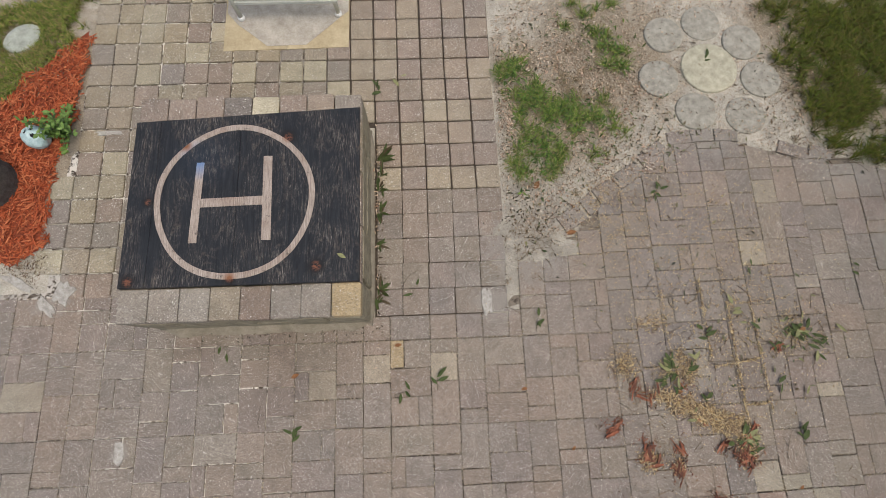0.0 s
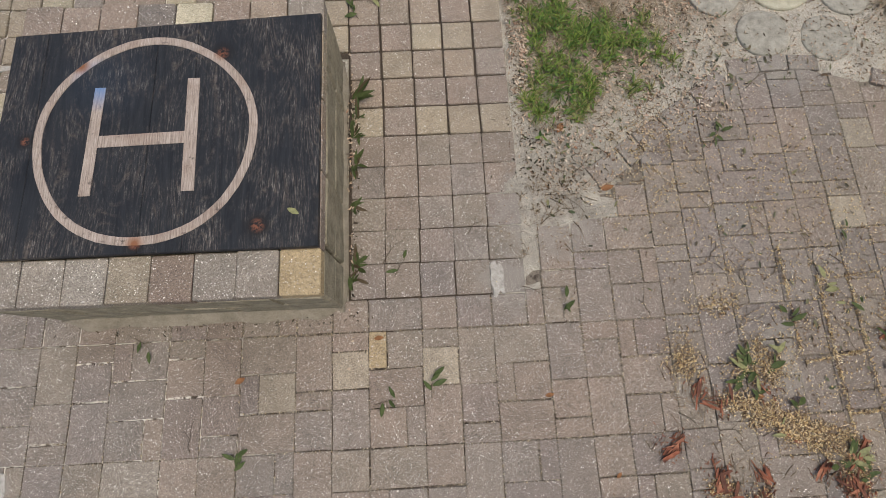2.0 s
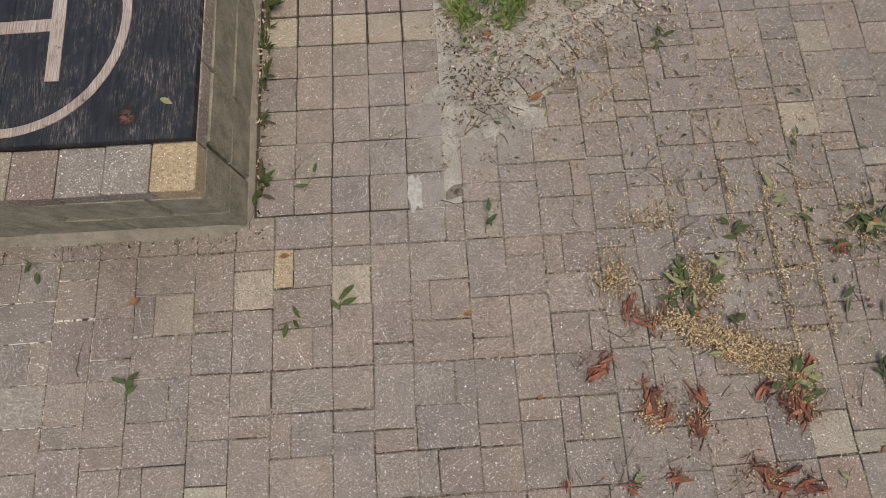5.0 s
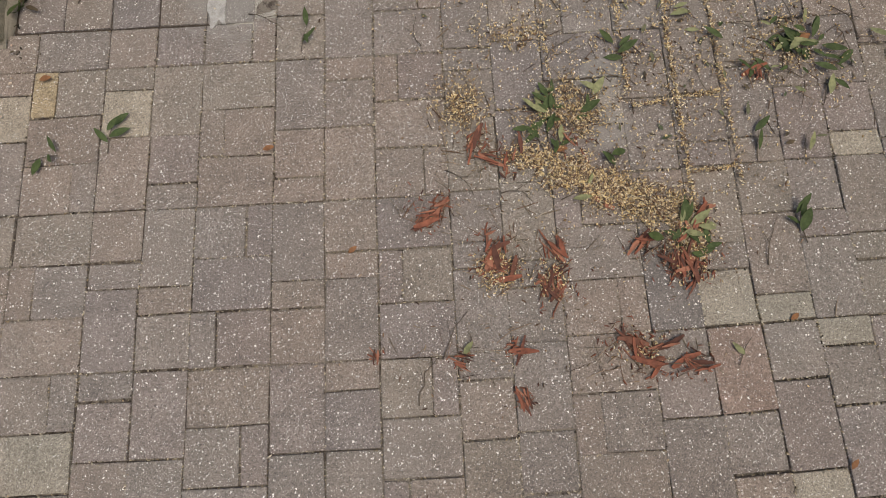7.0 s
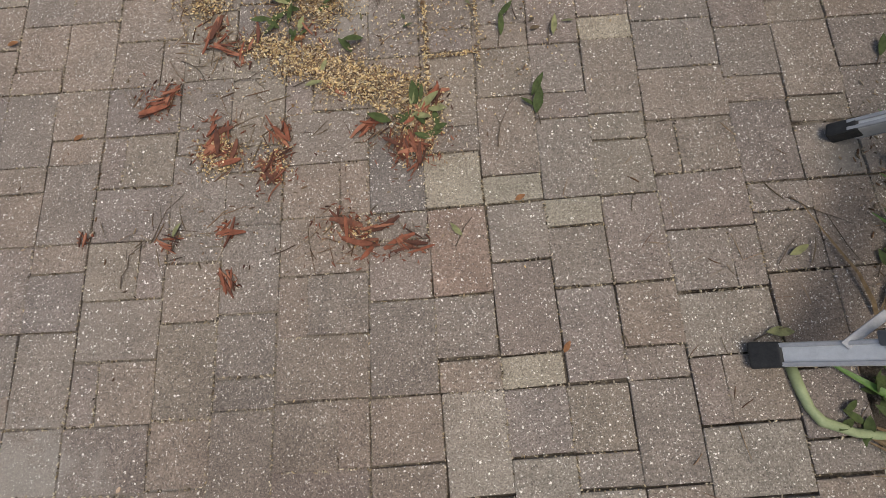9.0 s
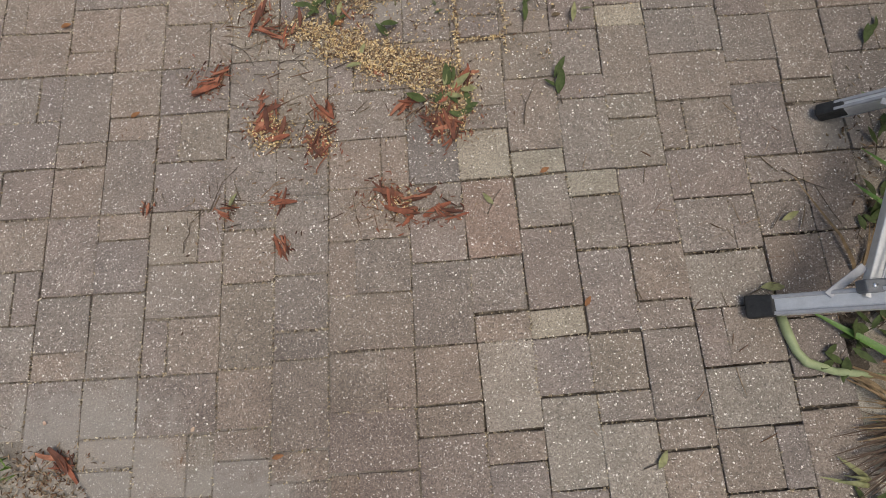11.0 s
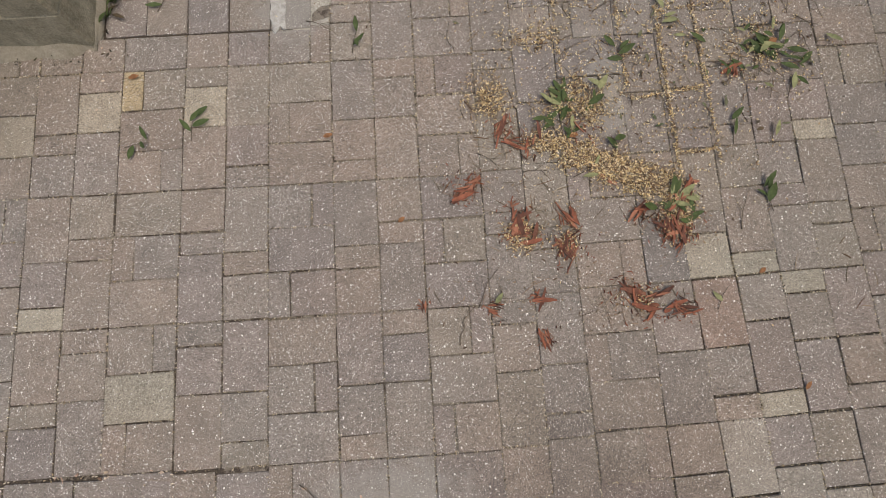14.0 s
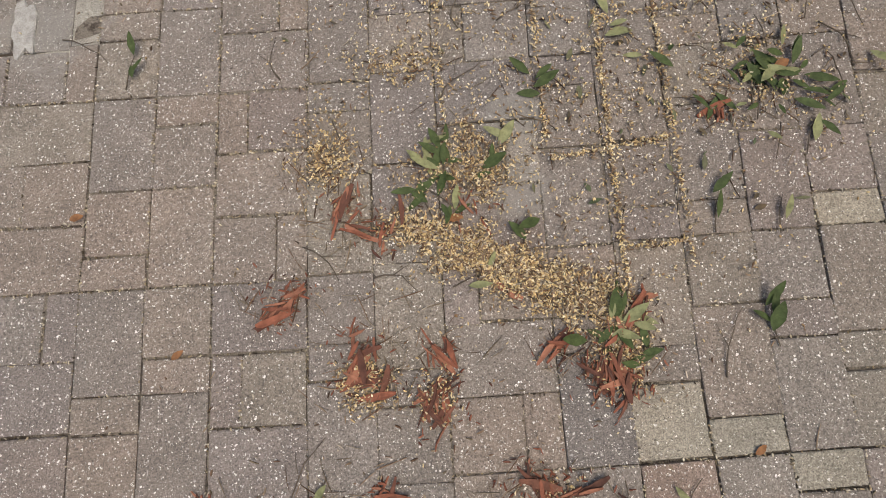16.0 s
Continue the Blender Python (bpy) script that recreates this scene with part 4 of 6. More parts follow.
def make_stump():
    verts, faces, seg, rings = [], [], 40, 16
    for k in range(rings + 1):
        z = -0.03 + 0.29 * k / rings
        bulge = 0.165 * (1 - 0.10 * ((k / rings) - 0.4) ** 2 * 4) * (0.93 if k == rings else 1)
        for i in range(seg):
            a = 2 * math.pi * i / seg
            r = bulge * (1 + 0.018 * math.sin(k * 2.9) + 0.03 * noise.noise(Vector((math.cos(a) * 3, math.sin(a) * 3, z * 14))))
            verts.append((r * math.cos(a), r * math.sin(a), z))
    for k in range(rings):
        for i in range(seg):
            j = (i + 1) % seg
            faces.append((k * seg + i, k * seg + j, (k + 1) * seg + j, (k + 1) * seg + i))
    faces.append(tuple(range(rings * seg, (rings + 1) * seg)))
    ob = new("tree_stump", mesh_from("tree_stump", verts, faces, bark_mat, True))
    ob.matrix_basis = pose(-2.335, 0.92, 0)
    tagged(ob, "dark ridged tree stump standing in red mulch", "stump")


make_stump()


# ---- grass and litter ----
def make_grass():
    rng = random.Random(31)

    def tuft_field(name, label, blobs, mat, height, width=0.0035, ragged=0.0):
        spots = []
        for cx, cy, rx, ry, n, turn in blobs:
            # tufts: blades fan out from a crown, thick in some patches and thin in others
            for tx, ty in disc_spots(cx, cy, rx, ry, max(3, n // 15), rng, 1.0, turn):
                thick = noise.noise(Vector((tx * 7, ty * 7, 3.3))) + ragged * noise.noise(Vector((tx * 19, ty * 19, 6.1)))
                if thick < rng.uniform(-0.6, 0.1) + 0.25 * ragged or math.hypot(tx + 2.32, ty - 1.965) < 0.14 or math.hypot(tx + 2.30, ty - 2.36) < 0.13 or inside(tx, ty, MULCH):
                    continue
                heading = rng.uniform(0, 6.283)
                for k in range(rng.randint(8, 30)):
                    r, a = abs(rng.gauss(0, 0.016)), rng.uniform(0, 6.283)
                    x, y = tx + r * math.cos(a), ty + r * math.sin(a)
                    if not (inside(x, y, PATIO) or inside(x, y, WALK)) or rng.random() < 0.06:
                        spots.append((x, y, max(-0.003, ground_height(x, y)) - 0.002, rng.gauss(a, 0.7) if k % 3 else rng.gauss(heading, 0.5)))
        ob = new(name, blades_mesh(name, spots, mat, rng, height, width))
        tagged(ob, label, "grass", kind="stuff")

    tuft_field("grass", "tufts of green grass in the bare sand", [(1.25, 1.32, 0.28, 0.16, 3200, -20), (1.08, 1.02, 0.15, 0.22, 1700, -25), (1.62, 1.80, 0.13, 0.16, 800, 20), (0.95, 1.62, 0.11, 0.12, 600, 0), (1.05, 1.45, 0.12, 0.1, 600, 20),
                                                                      (1.55, 2.15, 0.25, 0.2, 900, 0), (1.0, 1.55, 0.2, 0.2, 300, 0), (1.3, 1.2, 0.4, 0.4, 700, 0)], grass_mat, (0.03, 0.07), 0.0055, 0.9)
    tuft_field("grass", "thick dark green lawn beside the sand", [(3.45, 1.95, 0.40, 0.70, 10000, 10), (3.20, 1.35, 0.20, 0.24, 4200, 0), (3.1, 1.75, 0.15, 0.3, 1800, 0), (3.9, 1.4, 0.5, 0.5, 5000, 0), (3.05, 1.7, 0.28, 0.6, 2600, 0), (3.35, 1.05, 0.35, 0.15, 1200, 0), (2.98, 2.15, 0.22, 0.3, 1500, 0)], lawn_mat, (0.04, 0.095), 0.0055, 0.35)
    tuft_field("grass", "green grass behind the mulch bed", [(-2.3, 2.15, 0.40, 0.30, 7000, 30), (-2.75, 1.85, 0.4, 0.3, 4500, 0), (-2.15, 1.90, 0.16, 0.14, 2600, 40), (-2.40, 1.66, 0.2, 0.14, 2600, 30), (-2.02, 2.2, 0.12, 0.2, 1600, 0)], lawn_green_mat, (0.03, 0.065), 0.0050, 0.5)
    tuft_field("grass", "lush green grass along the patio's edge", [(0.18, -1.98, 0.42, 0.24, 6500, 0), (0.05, -1.82, 0.35, 0.14, 4500, 0), (0.15, -1.95, 0.3, 0.15, 4500, 0), (0.50, -1.95, 0.18, 0.14, 1800, 0), (-0.7, -2.0, 0.6, 0.3, 4500, 0), (0.72, -1.80, 0.05, 0.05, 60, 0), (0.85, -1.75, 0.04, 0.04, 50, 0)], lush_grass_mat, (0.025, 0.075), 0.0042)
    tuft_field("dry_grass", "thin dry grass in the sand", [(1.3, 1.5, 0.4, 0.35, 900, 0), (1.15, 0.95, 0.25, 0.25, 450, 0), (3.0, 1.5, 0.25, 0.5, 700, 0), (-2.2, 1.9, 0.3, 0.3, 500, 0), (0.5, -1.85, 0.5, 0.15, 500, 0)], dry_grass_mat, (0.02, 0.05), 0.0025)

    spots = []
    for cx, cy, rx, ry, n in ((1.3, 1.4, 0.45, 0.5, 1500), (1.0, 0.95, 0.2, 0.35, 700), (0.92, 1.5, 0.1, 0.4, 450), (1.7, 1.6, 0.35, 0.45, 650), (2.85, 1.4, 0.3, 0.5, 500), (2.3, 1.55, 0.55, 0.5, 420), (1.5, 0.85, 0.3, 0.2, 380),
                              (0.4, -1.72, 0.6, 0.08, 700), (0.95, -1.80, 0.2, 0.15, 500), (-2.15, 1.75, 0.35, 0.2, 900), (-2.4, 1.6, 0.35, 0.2, 700), (-2.05, 0.40, 0.12, 0.12, 260), (3.35, -1.3, 0.12, 0.6, 420), (1.0, 0.55, 0.15, 0.12, 200), (3.2, 1.02, 0.4, 0.12, 200)):
        spots += [p for p in disc_spots(cx, cy, rx, ry, n, rng, 1.15) if not inside(p[0], p[1], WALK)]
    for cx, cy, rx, ry, n in ((1.95, -0.35, 0.45, 0.4, 110), (2.1, -0.75, 0.12, 0.10, 90), (1.6, -0.45, 0.2, 0.15, 70), (2.5, -0.15, 0.25, 0.15, 80), (1.9, 0.3, 0.6, 0.4, 130), (0.95, 0.35, 0.2, 0.2, 160), (1.6, -1.0, 0.5, 0.25, 120)):
        spots += heap_spots(cx, cy, rx, ry, n, rng)
    ob = new("leaf_litter", chips_mesh("leaf_litter", spots, litter_mat, rng, (0.005, 0.018), (0.0015, 0.005), 0.003, 0.005))
    tagged(ob, "dry leaf crumbs and bark bits strewn over sand", "leaf litter", kind="stuff")


make_grass()


# ---- spilt seed, bark chips ----
def make_seed():
    rng = random.Random(41)
    spots = []
    for cx, cy, rx, ry, n, turn in ((1.458, -0.285, 0.07, 0.08, 300, 20), (1.625, -0.067, 0.09, 0.05, 150, 0), (1.70, -0.50, 0.07, 0.035, 420, -20), (1.80, -0.55, 0.08, 0.05, 800, -15), (1.90, -0.59, 0.10, 0.05, 900, -20),
                                    (2.03, -0.66, 0.10, 0.055, 1000, -25), (2.11, -0.77, 0.05, 0.07, 420, 0), (1.83, -0.33, 0.06, 0.10, 420, 0), (1.74, -0.35, 0.1, 0.08, 200, 0), (1.545, -0.82, 0.05, 0.05, 220, 0),
                                    (2.2, -0.2, 0.35, 0.25, 420, 0), (1.8, 0.1, 0.4, 0.3, 420, 0), (1.9, -0.5, 0.45, 0.3, 260, 0), (2.5, -0.15, 0.15, 0.12, 200, 0), (1.93, -1.06, 0.05, 0.03, 60, 0), (2.3, 0.4, 0.4, 0.4, 260, 0),
                                    (1.5, 0.5, 0.25, 0.2, 220, 30), (1.7, -0.85, 0.04, 0.05, 90, 0), (1.9, 0.55, 0.5, 0.35, 520, 0), (1.45, 0.72, 0.2, 0.12, 260, 35), (2.2, 0.15, 0.4, 0.25, 200, 0)):
        spots += heap_spots(cx, cy, rx, ry, int(n * 1.55), rng, turn)
    # seed washed into the joints
    for x0, y0, x1, y1, n in ((2.13, 0.05, 2.14, -0.85, 420), (2.275, 0.1, 2.29, -0.6, 190), (1.98, 0.2, 1.985, -0.3, 150), (1.99, -0.33, 2.28, -0.29, 150), (2.14, -0.55, 2.29, -0.54, 70), (1.74, 0.2, 1.745, -0.3, 90),
                              (2.05, 0.02, 2.5, 0.06, 90)):
        for k in range(int(n * 1.1)):
            t = rng.random()
            spots.append((x0 + (x1 - x0) * t + rng.gauss(0, 0.004), y0 + (y1 - y0) * t + rng.gauss(0, 0.004)))
    ob = new("spilt_seed", chips_mesh("spilt_seed", spots, seed_mat, rng, (0.0045, 0.0090), (0.0028, 0.0046), 0.003, 0.010))
    bits = [(x + rng.gauss(0, 0.004), y + rng.gauss(0, 0.004)) for x, y in spots if rng.random() < 0.30]
    part("broken_husks", chips_mesh("broken_husks", bits, litter_mat, rng, (0.004, 0.018), (0.0015, 0.0045), 0.006, 0.009), ob, label="brown broken husks and bark crumbs")
    tagged(ob, "golden seed husks spilt over the pavers and joints", "seed husks", kind="stuff")


make_seed()

CHIPS = [(1.345, -0.645, 8, 0.035), (1.40, -0.61, 3, 0.015), (1.540, -0.745, 8, 0.028), (1.550, -0.815, 8, 0.03), (1.700, -0.862, 14, 0.036), (1.715, -0.765, 5, 0.02), (1.905, -1.045, 12, 0.035), (1.97, -1.09, 9, 0.035),
         (2.065, -1.10, 6, 0.025), (2.075, -0.80, 16, 0.045), (2.11, -0.85, 8, 0.03), (2.145, -0.70, 6, 0.02), (1.191, -1.05, 2, 0.010), (1.429, -1.074, 3, 0.015), (1.575, -1.045, 4, 0.018), (1.597, -1.181, 4, 0.015),
         (1.504, -0.415, 6, 0.028), (1.55, -0.475, 4, 0.03), (1.62, -0.49, 4, 0.03), (2.395, -0.225, 5, 0.02), (1.97, -0.755, 5, 0.03), (1.009, -1.745, 6, 0.022), (0.645, -1.71, 2, 0.02), (1.80, -0.42, 4, 0.04)]


def bark_strips(name, places, rng, mat):
    """Torn strips of bark: long curled slabs with ragged ends and a split edge. places: poses, with length and width."""
    verts, faces = [], []
    for m, L, w in places:
        o, n = len(verts), 7
        curl, bow, cup = rng.uniform(-0.10, 0.16), rng.uniform(-0.10, 0.10), rng.uniform(0.1, 0.5)
        for i in range(n):
            f = i / (n - 1)
            half = w / 2 * (0.25 + 1.1 * math.sin(math.pi * (0.12 + 0.76 * f))) * rng.uniform(0.72, 1.1)
            x, dy = L * (f - 0.5), bow * L * (0.25 - (f - 0.5) ** 2) * 2
            z = curl * L * 4 * (f - 0.5) ** 2 * 0.3 + 0.002
            for sy, up in ((-1, 1), (-0.35, 0), (0.4, 0), (1, 1)):
                verts.append(m @ Vector((x + rng.uniform(-0.03, 0.03) * L, dy + sy * half, z + up * cup * half * 0.5)))
            for sy in (0.85, -0.85):
                verts.append(m @ Vector((x, dy + sy * half, z - 0.0025)))
        for i in range(n - 1):
            for k in range(6):
                a, b = o + 6 * i + k, o + 6 * i + (k + 1) % 6
                faces.append((a, b, b + 6, a + 6))
        faces += [tuple(o + k for k in range(5, -1, -1)), tuple(o + 6 * (n - 1) + k for k in range(6))]
    return mesh_from(name, verts, faces, mat)


def make_chip_piles():
    rng = random.Random(51)
    for x, y, n, r in CHIPS:
        turn = rng.choice((10, 35, 60, 70, 80, 120, 160))
        places = []
        for px, py in heap_spots(0, 0, r * 1.3, r * 0.8, max(1, int(n * 0.9)), rng, turn):
            L = rng.uniform(0.035, 0.090) * (0.8 if n < 4 else 1.0)
            places.append((pose(px, py, 0.004 + rng.uniform(0, 0.012), rng.uniform(-18, 18), rng.uniform(-8, 8), rng.gauss(turn, 28)), L, L * rng.uniform(0.08, 0.18)))
        ob = new("bark_chips", bark_strips("bark_chips", places, rng, chip_mat))
        ob.matrix_basis = pose(x, y, 0)
        slivers = [(px - x, py - y) for px, py in heap_spots(x, y, r * 1.6, r * 1.1, int(n * 1.0) + 1, rng, turn)]
        part("splinters", chips_mesh("splinters", slivers, chip_mat, rng, (0.018, 0.055), (0.003, 0.008), 0.004, 0.010, turn), ob)
        bits = [(px - x, py - y) for px, py in heap_spots(x, y, r * 2.0, r * 1.6, n * 5, rng)]
        part("crumbs", chips_mesh("crumbs", bits, chip_mat, rng, (0.005, 0.018), (0.002, 0.005), 0.003, 0.005), ob)
        tagged(ob, "loose reddish bark chips lying on the pavers" if n > 8 else "few reddish bark chips lying on the pavers", "bark chips", "strewn bark", kind="stuff")
    for x, y, a, L in ((0.291, -1.648, 20, 0.05), (0.461, -1.666, 10, 0.04), (0.573, -1.735, 95, 0.11), (0.62, -1.80, 80, 0.06), (1.875, -0.635, -35, 0.06), (2.175, -0.66, 5, 0.045)):
        me = bark_strips("bark_piece", [(pose(0, 0, 0.003), L * 1.1, L * 0.25)], rng, chip_mat)
        ob = new("bark_piece", me)
        ob.matrix_basis = pose(x, y, 0.003, 0, 0, a)
        tagged(ob, "single flat piece of reddish bark", "bark")


make_chip_piles()


# ---- leaves and twigs ----
def make_sprig(x, y, rz, n, mat, label, size=(0.040, 0.072), spread=0.07):
    rng = random.Random(int(x * 1000) * 7 + int(y * 1000))
    sprig = empty("leaf_sprig", x, y, 0.004, rz)
    tagged(sprig, label, "leaf sprig", "fallen leaves")
    part("stalk", tube_mesh("stalk", [(-spread * 0.8, 0, 0.002), (0, 0.004, 0.003), (spread * 0.5, -0.002, 0.004)], [0.0016, 0.0013, 0.0008], twig_mat, 6), sprig)
    for i in range(n):
        t = -0.3 + 0.8 * i / max(1, n - 1)
        m = pose(spread * t, rng.uniform(-0.012, 0.012), 0.002 + 0.003 * (i % 3), rng.uniform(-25, 25), rng.uniform(-22, 2), rng.uniform(-80, 80) + (180 if rng.random() < 0.2 else 0))
        part("leaf", leaves_mesh("leaf", [m], mat, rng, size), sprig)


for x, y, rz, n in ((1.719, -0.350, 60, 7), (1.977, -0.145, 100, 4), (2.357, -0.471, 80, 2), (0.255, 0.178, 60, 2), (0.376, -0.345, 85, 4), (0.184, -0.405, 10, 3), (1.74, -0.42, -40, 4), 
                    (-0.435, -0.622, 80, 5), (0.05, 1.525, 120, 5), (0.976, -0.034, 80, 3), (2.988, 0.205, 80, 2), (1.806, 0.759, 60, 6), (2.443, -0.728, 95, 4), (1.745, -0.30, 85, 5), (1.69, -0.40, 110, 4), (1.83, -0.355, 40, 3), (2.10, -0.70, 60, 4), (2.05, -0.76, 120, 4), (2.14, -0.80, 30, 4), (1.93, -0.50, 60, 2), (2.27, 1.70, 40, 3), (-0.856, -0.12, -35, 2), (2.313, 0.228, 80, 2)):
    make_sprig(x, y, rz, n, leaf_mat, "small sprig of fallen green leaves on pavers" if n > 3 else "couple of fallen green leaves on pavers")
for x, y, rz, n in ((2.157, -0.005, 70, 3), (1.87, -0.30, 30, 3), (0.163, 1.607, 30, 2), (1.45, -1.04, 75, 1), (2.225, -1.07, 60, 1), (2.60, -0.30, 70, 1), (3.04, -1.162, 50, 1), (2.611, -1.813, 15, 1), (2.12, -0.72, 30, 4), (2.50, -0.48, 80, 1), (1.70, -0.31, 70, 4), (1.76, -0.36, 140, 3), (2.09, -0.74, 100, 3), (1.80, -0.60, 20, 2), (2.96, -1.37, 20, 1)):
    make_sprig(x, y, rz, n, pale_leaf_mat, "fallen leaf turning pale green")


def make_leaf_pile():
    rng = random.Random(61)
    pile = empty("leaf_pile", 2.53, -0.165, 0.0)
    tagged(pile, "heap of fallen green leaves and twigs on pavers", "leaf pile")
    for i in range(54):
        a, r = rng.uniform(0, 6.283), abs(rng.gauss(0, 0.62))
        px, py = 0.27 * r * math.cos(a) - 0.01, 0.155 * r * math.sin(a) - 0.3 * 0.18 * r * math.cos(a) + 0.02
        m = pose(px, py, 0.004 + rng.uniform(0, 0.012), rng.uniform(-35, 35), rng.uniform(-25, 10), rng.uniform(0, 360))
        part("leaf", leaves_mesh("leaf", [m], leaf_mat if i % 4 else pale_leaf_mat, rng, (0.032, 0.074), (0.24, 0.38)), pile)
    for i in range(12):
        a, L = rng.uniform(0, 6.283), rng.uniform(0.05, 0.12)
        px, py = rng.gauss(0, 0.10), rng.gauss(0.01, 0.06)
        part("stalk", tube_mesh("stalk", [(px, py, 0.005), (px + L * 0.5 * math.cos(a), py + L * 0.5 * math.sin(a) + 0.004, 0.012), (px + L * math.cos(a), py + L * math.sin(a), 0.006)], [0.0016, 0.0013, 0.0008], twig_mat, 5), pile)
    part("leaf", leaves_mesh("leaf", [pose(0.0, 0.02, 0.015, 0, 0, 30)], brown_leaf_mat, rng, (0.04, 0.05), (0.5, 0.6)), pile, label="one brown leaf")


make_leaf_pile()

rng_t = random.Random(71)
for x, y, rz, L in ((1.337, -1.126, 60, 0.14), (0.23, 0.251, 45, 0.16), (1.344, -0.027, 95, 0.12), (1.711, 0.188, 35, 0.14), (1.814, 0.098, 60, 0.12), (2.357, -0.769, 70, 0.16), (1.45, -0.55, -50, 0.12), (1.42, -1.0, 60, 0.16), (2.05, -1.12, -10, 0.14),
                    (-0.62, -0.5, 85, 0.13), (0.85, 0.02, -35, 0.14), (1.0, 0.38, 20, 0.2), (1.03, 0.44, -30, 0.2), (2.72, 0.02, -50, 0.16), (2.70, -0.08, -60, 0.14), (3.1, 0.9, -25, 0.25), (2.1, 1.05, 25, 0.22), (0.40, -1.70, -45, 0.16), (0.80, -1.66, -60, 0.15),
                    (1.62, -0.60, -20, 0.10), (1.95, 0.05, 15, 0.12), (3.13, -1.12, -55, 0.22), (0.2, 0.62, 75, 0.12), (0.62, 0.35, 30, 0.13), (1.80, -0.12, 40, 0.15), (2.15, 0.12, 80, 0.14), (1.15, 0.62, 40, 0.18)):
    pts, rad = [], []
    for i in range(6):
        f = i / 5
        pts.append((L * (f - 0.5), rng_t.uniform(-0.008, 0.008) + 0.02 * math.sin(f * 3) * L / 0.15, 0.003 + 0.006 * math.sin(f * 3.1)))
        rad.append(0.0019 - 0.0011 * f)
    twig = new("twig", tube_mesh("twig", pts, rad, twig_mat, 6))
    twig.matrix_basis = pose(x, y, 0.001, 0, 0, rz)
    tagged(twig, "thin dry brown twig lying on the ground", "twig", "fallen twigs")
    part("side_shoot", tube_mesh("side_shoot", [pts[2], (pts[2][0] + L * 0.16, pts[2][1] + 0.022, 0.008), (pts[2][0] + L * 0.26, pts[2][1] + 0.034, 0.005)], [0.0011, 0.0009, 0.0005], twig_mat, 5), twig)

for x, y, rz, s in ((0.851, -0.413, 10, 0.035), (1.112, -0.749, 40, 0.03), (0.13, -0.14, 5, 0.04), (-0.46, -0.30, 25, 0.05), (1.58, -1.76, 10, 0.03), (2.45, -1.4, 60, 0.03), (1.03, 0.80, 60, 0.06), (1.74, -0.46, 0, 0.04), (2.36, -1.0, 30, 0.03), (1.2, 0.5, 10, 0.06)):
    ob = new("dry_leaf", leaves_mesh("dry_leaf", [pose(0, 0, 0.002)], brown_leaf_mat, rng_t, (s, s * 1.1), (0.4, 0.55), 0.35))
    ob.matrix_basis = pose(x, y, 0.002, 0, 0, rz)
    tagged(ob, "single curled brown dry leaf", "leaf", "fallen leaves")
ob = new("fallen_leaf", leaves_mesh("fallen_leaf", [pose(0, 0, 0.001)], pale_leaf_mat, rng_t, (0.05, 0.052), (0.4, 0.45), 0.1))
ob.matrix_basis = pose(-0.075, 0.29, 0.459, 0, 0, 150)
tagged(ob, "single pale green leaf on the charred board", "leaf", "fallen leaves")

# weeds along the foot of the platform
for x, y, s in ((0.045, 1.02, 1.3), (0.05, 0.93, 0.8), (0.05, 0.82, 0.8), (0.045, 0.20, 0.9), (0.035, 0.45, 0.7), (0.045, 0.68, 0.9), (0.035, 0.12, 0.8)):
    rng_w = random.Random(int(y * 100))
    weed = empty("weed", x, y, 0.0)
    tagged(weed, "small weed growing at the foot of the block wall", "weed", "weeds at the wall")
    for i in range(10):
        m = pose(rng_w.uniform(-0.01, 0.02), rng_w.uniform(-0.025, 0.025), 0.004, 0, -rng_w.uniform(10, 50), rng_w.uniform(-100, 100))
        part("leaf", leaves_mesh("leaf", [m], (leaf_mat, leaf_mat, dark_crumb_mat, leaf_mat)[i % 4], rng_w, (0.05 * s, 0.11 * s), (0.14, 0.26), 0.35), weed)


# ---- ladder and bed at the patio's edge ----
def beam_between(name, p, q, w, d, mat, bevel=0.003):
    p, q = Vector(p), Vector(q)
    bm = box_bm(w, d, (q - p).length, bevel)
    m = Matrix.Translation(p) @ (q - p).to_track_quat("Z", "Y").to_matrix().to_4x4()
    return bm_mesh(name, bm, mat), m


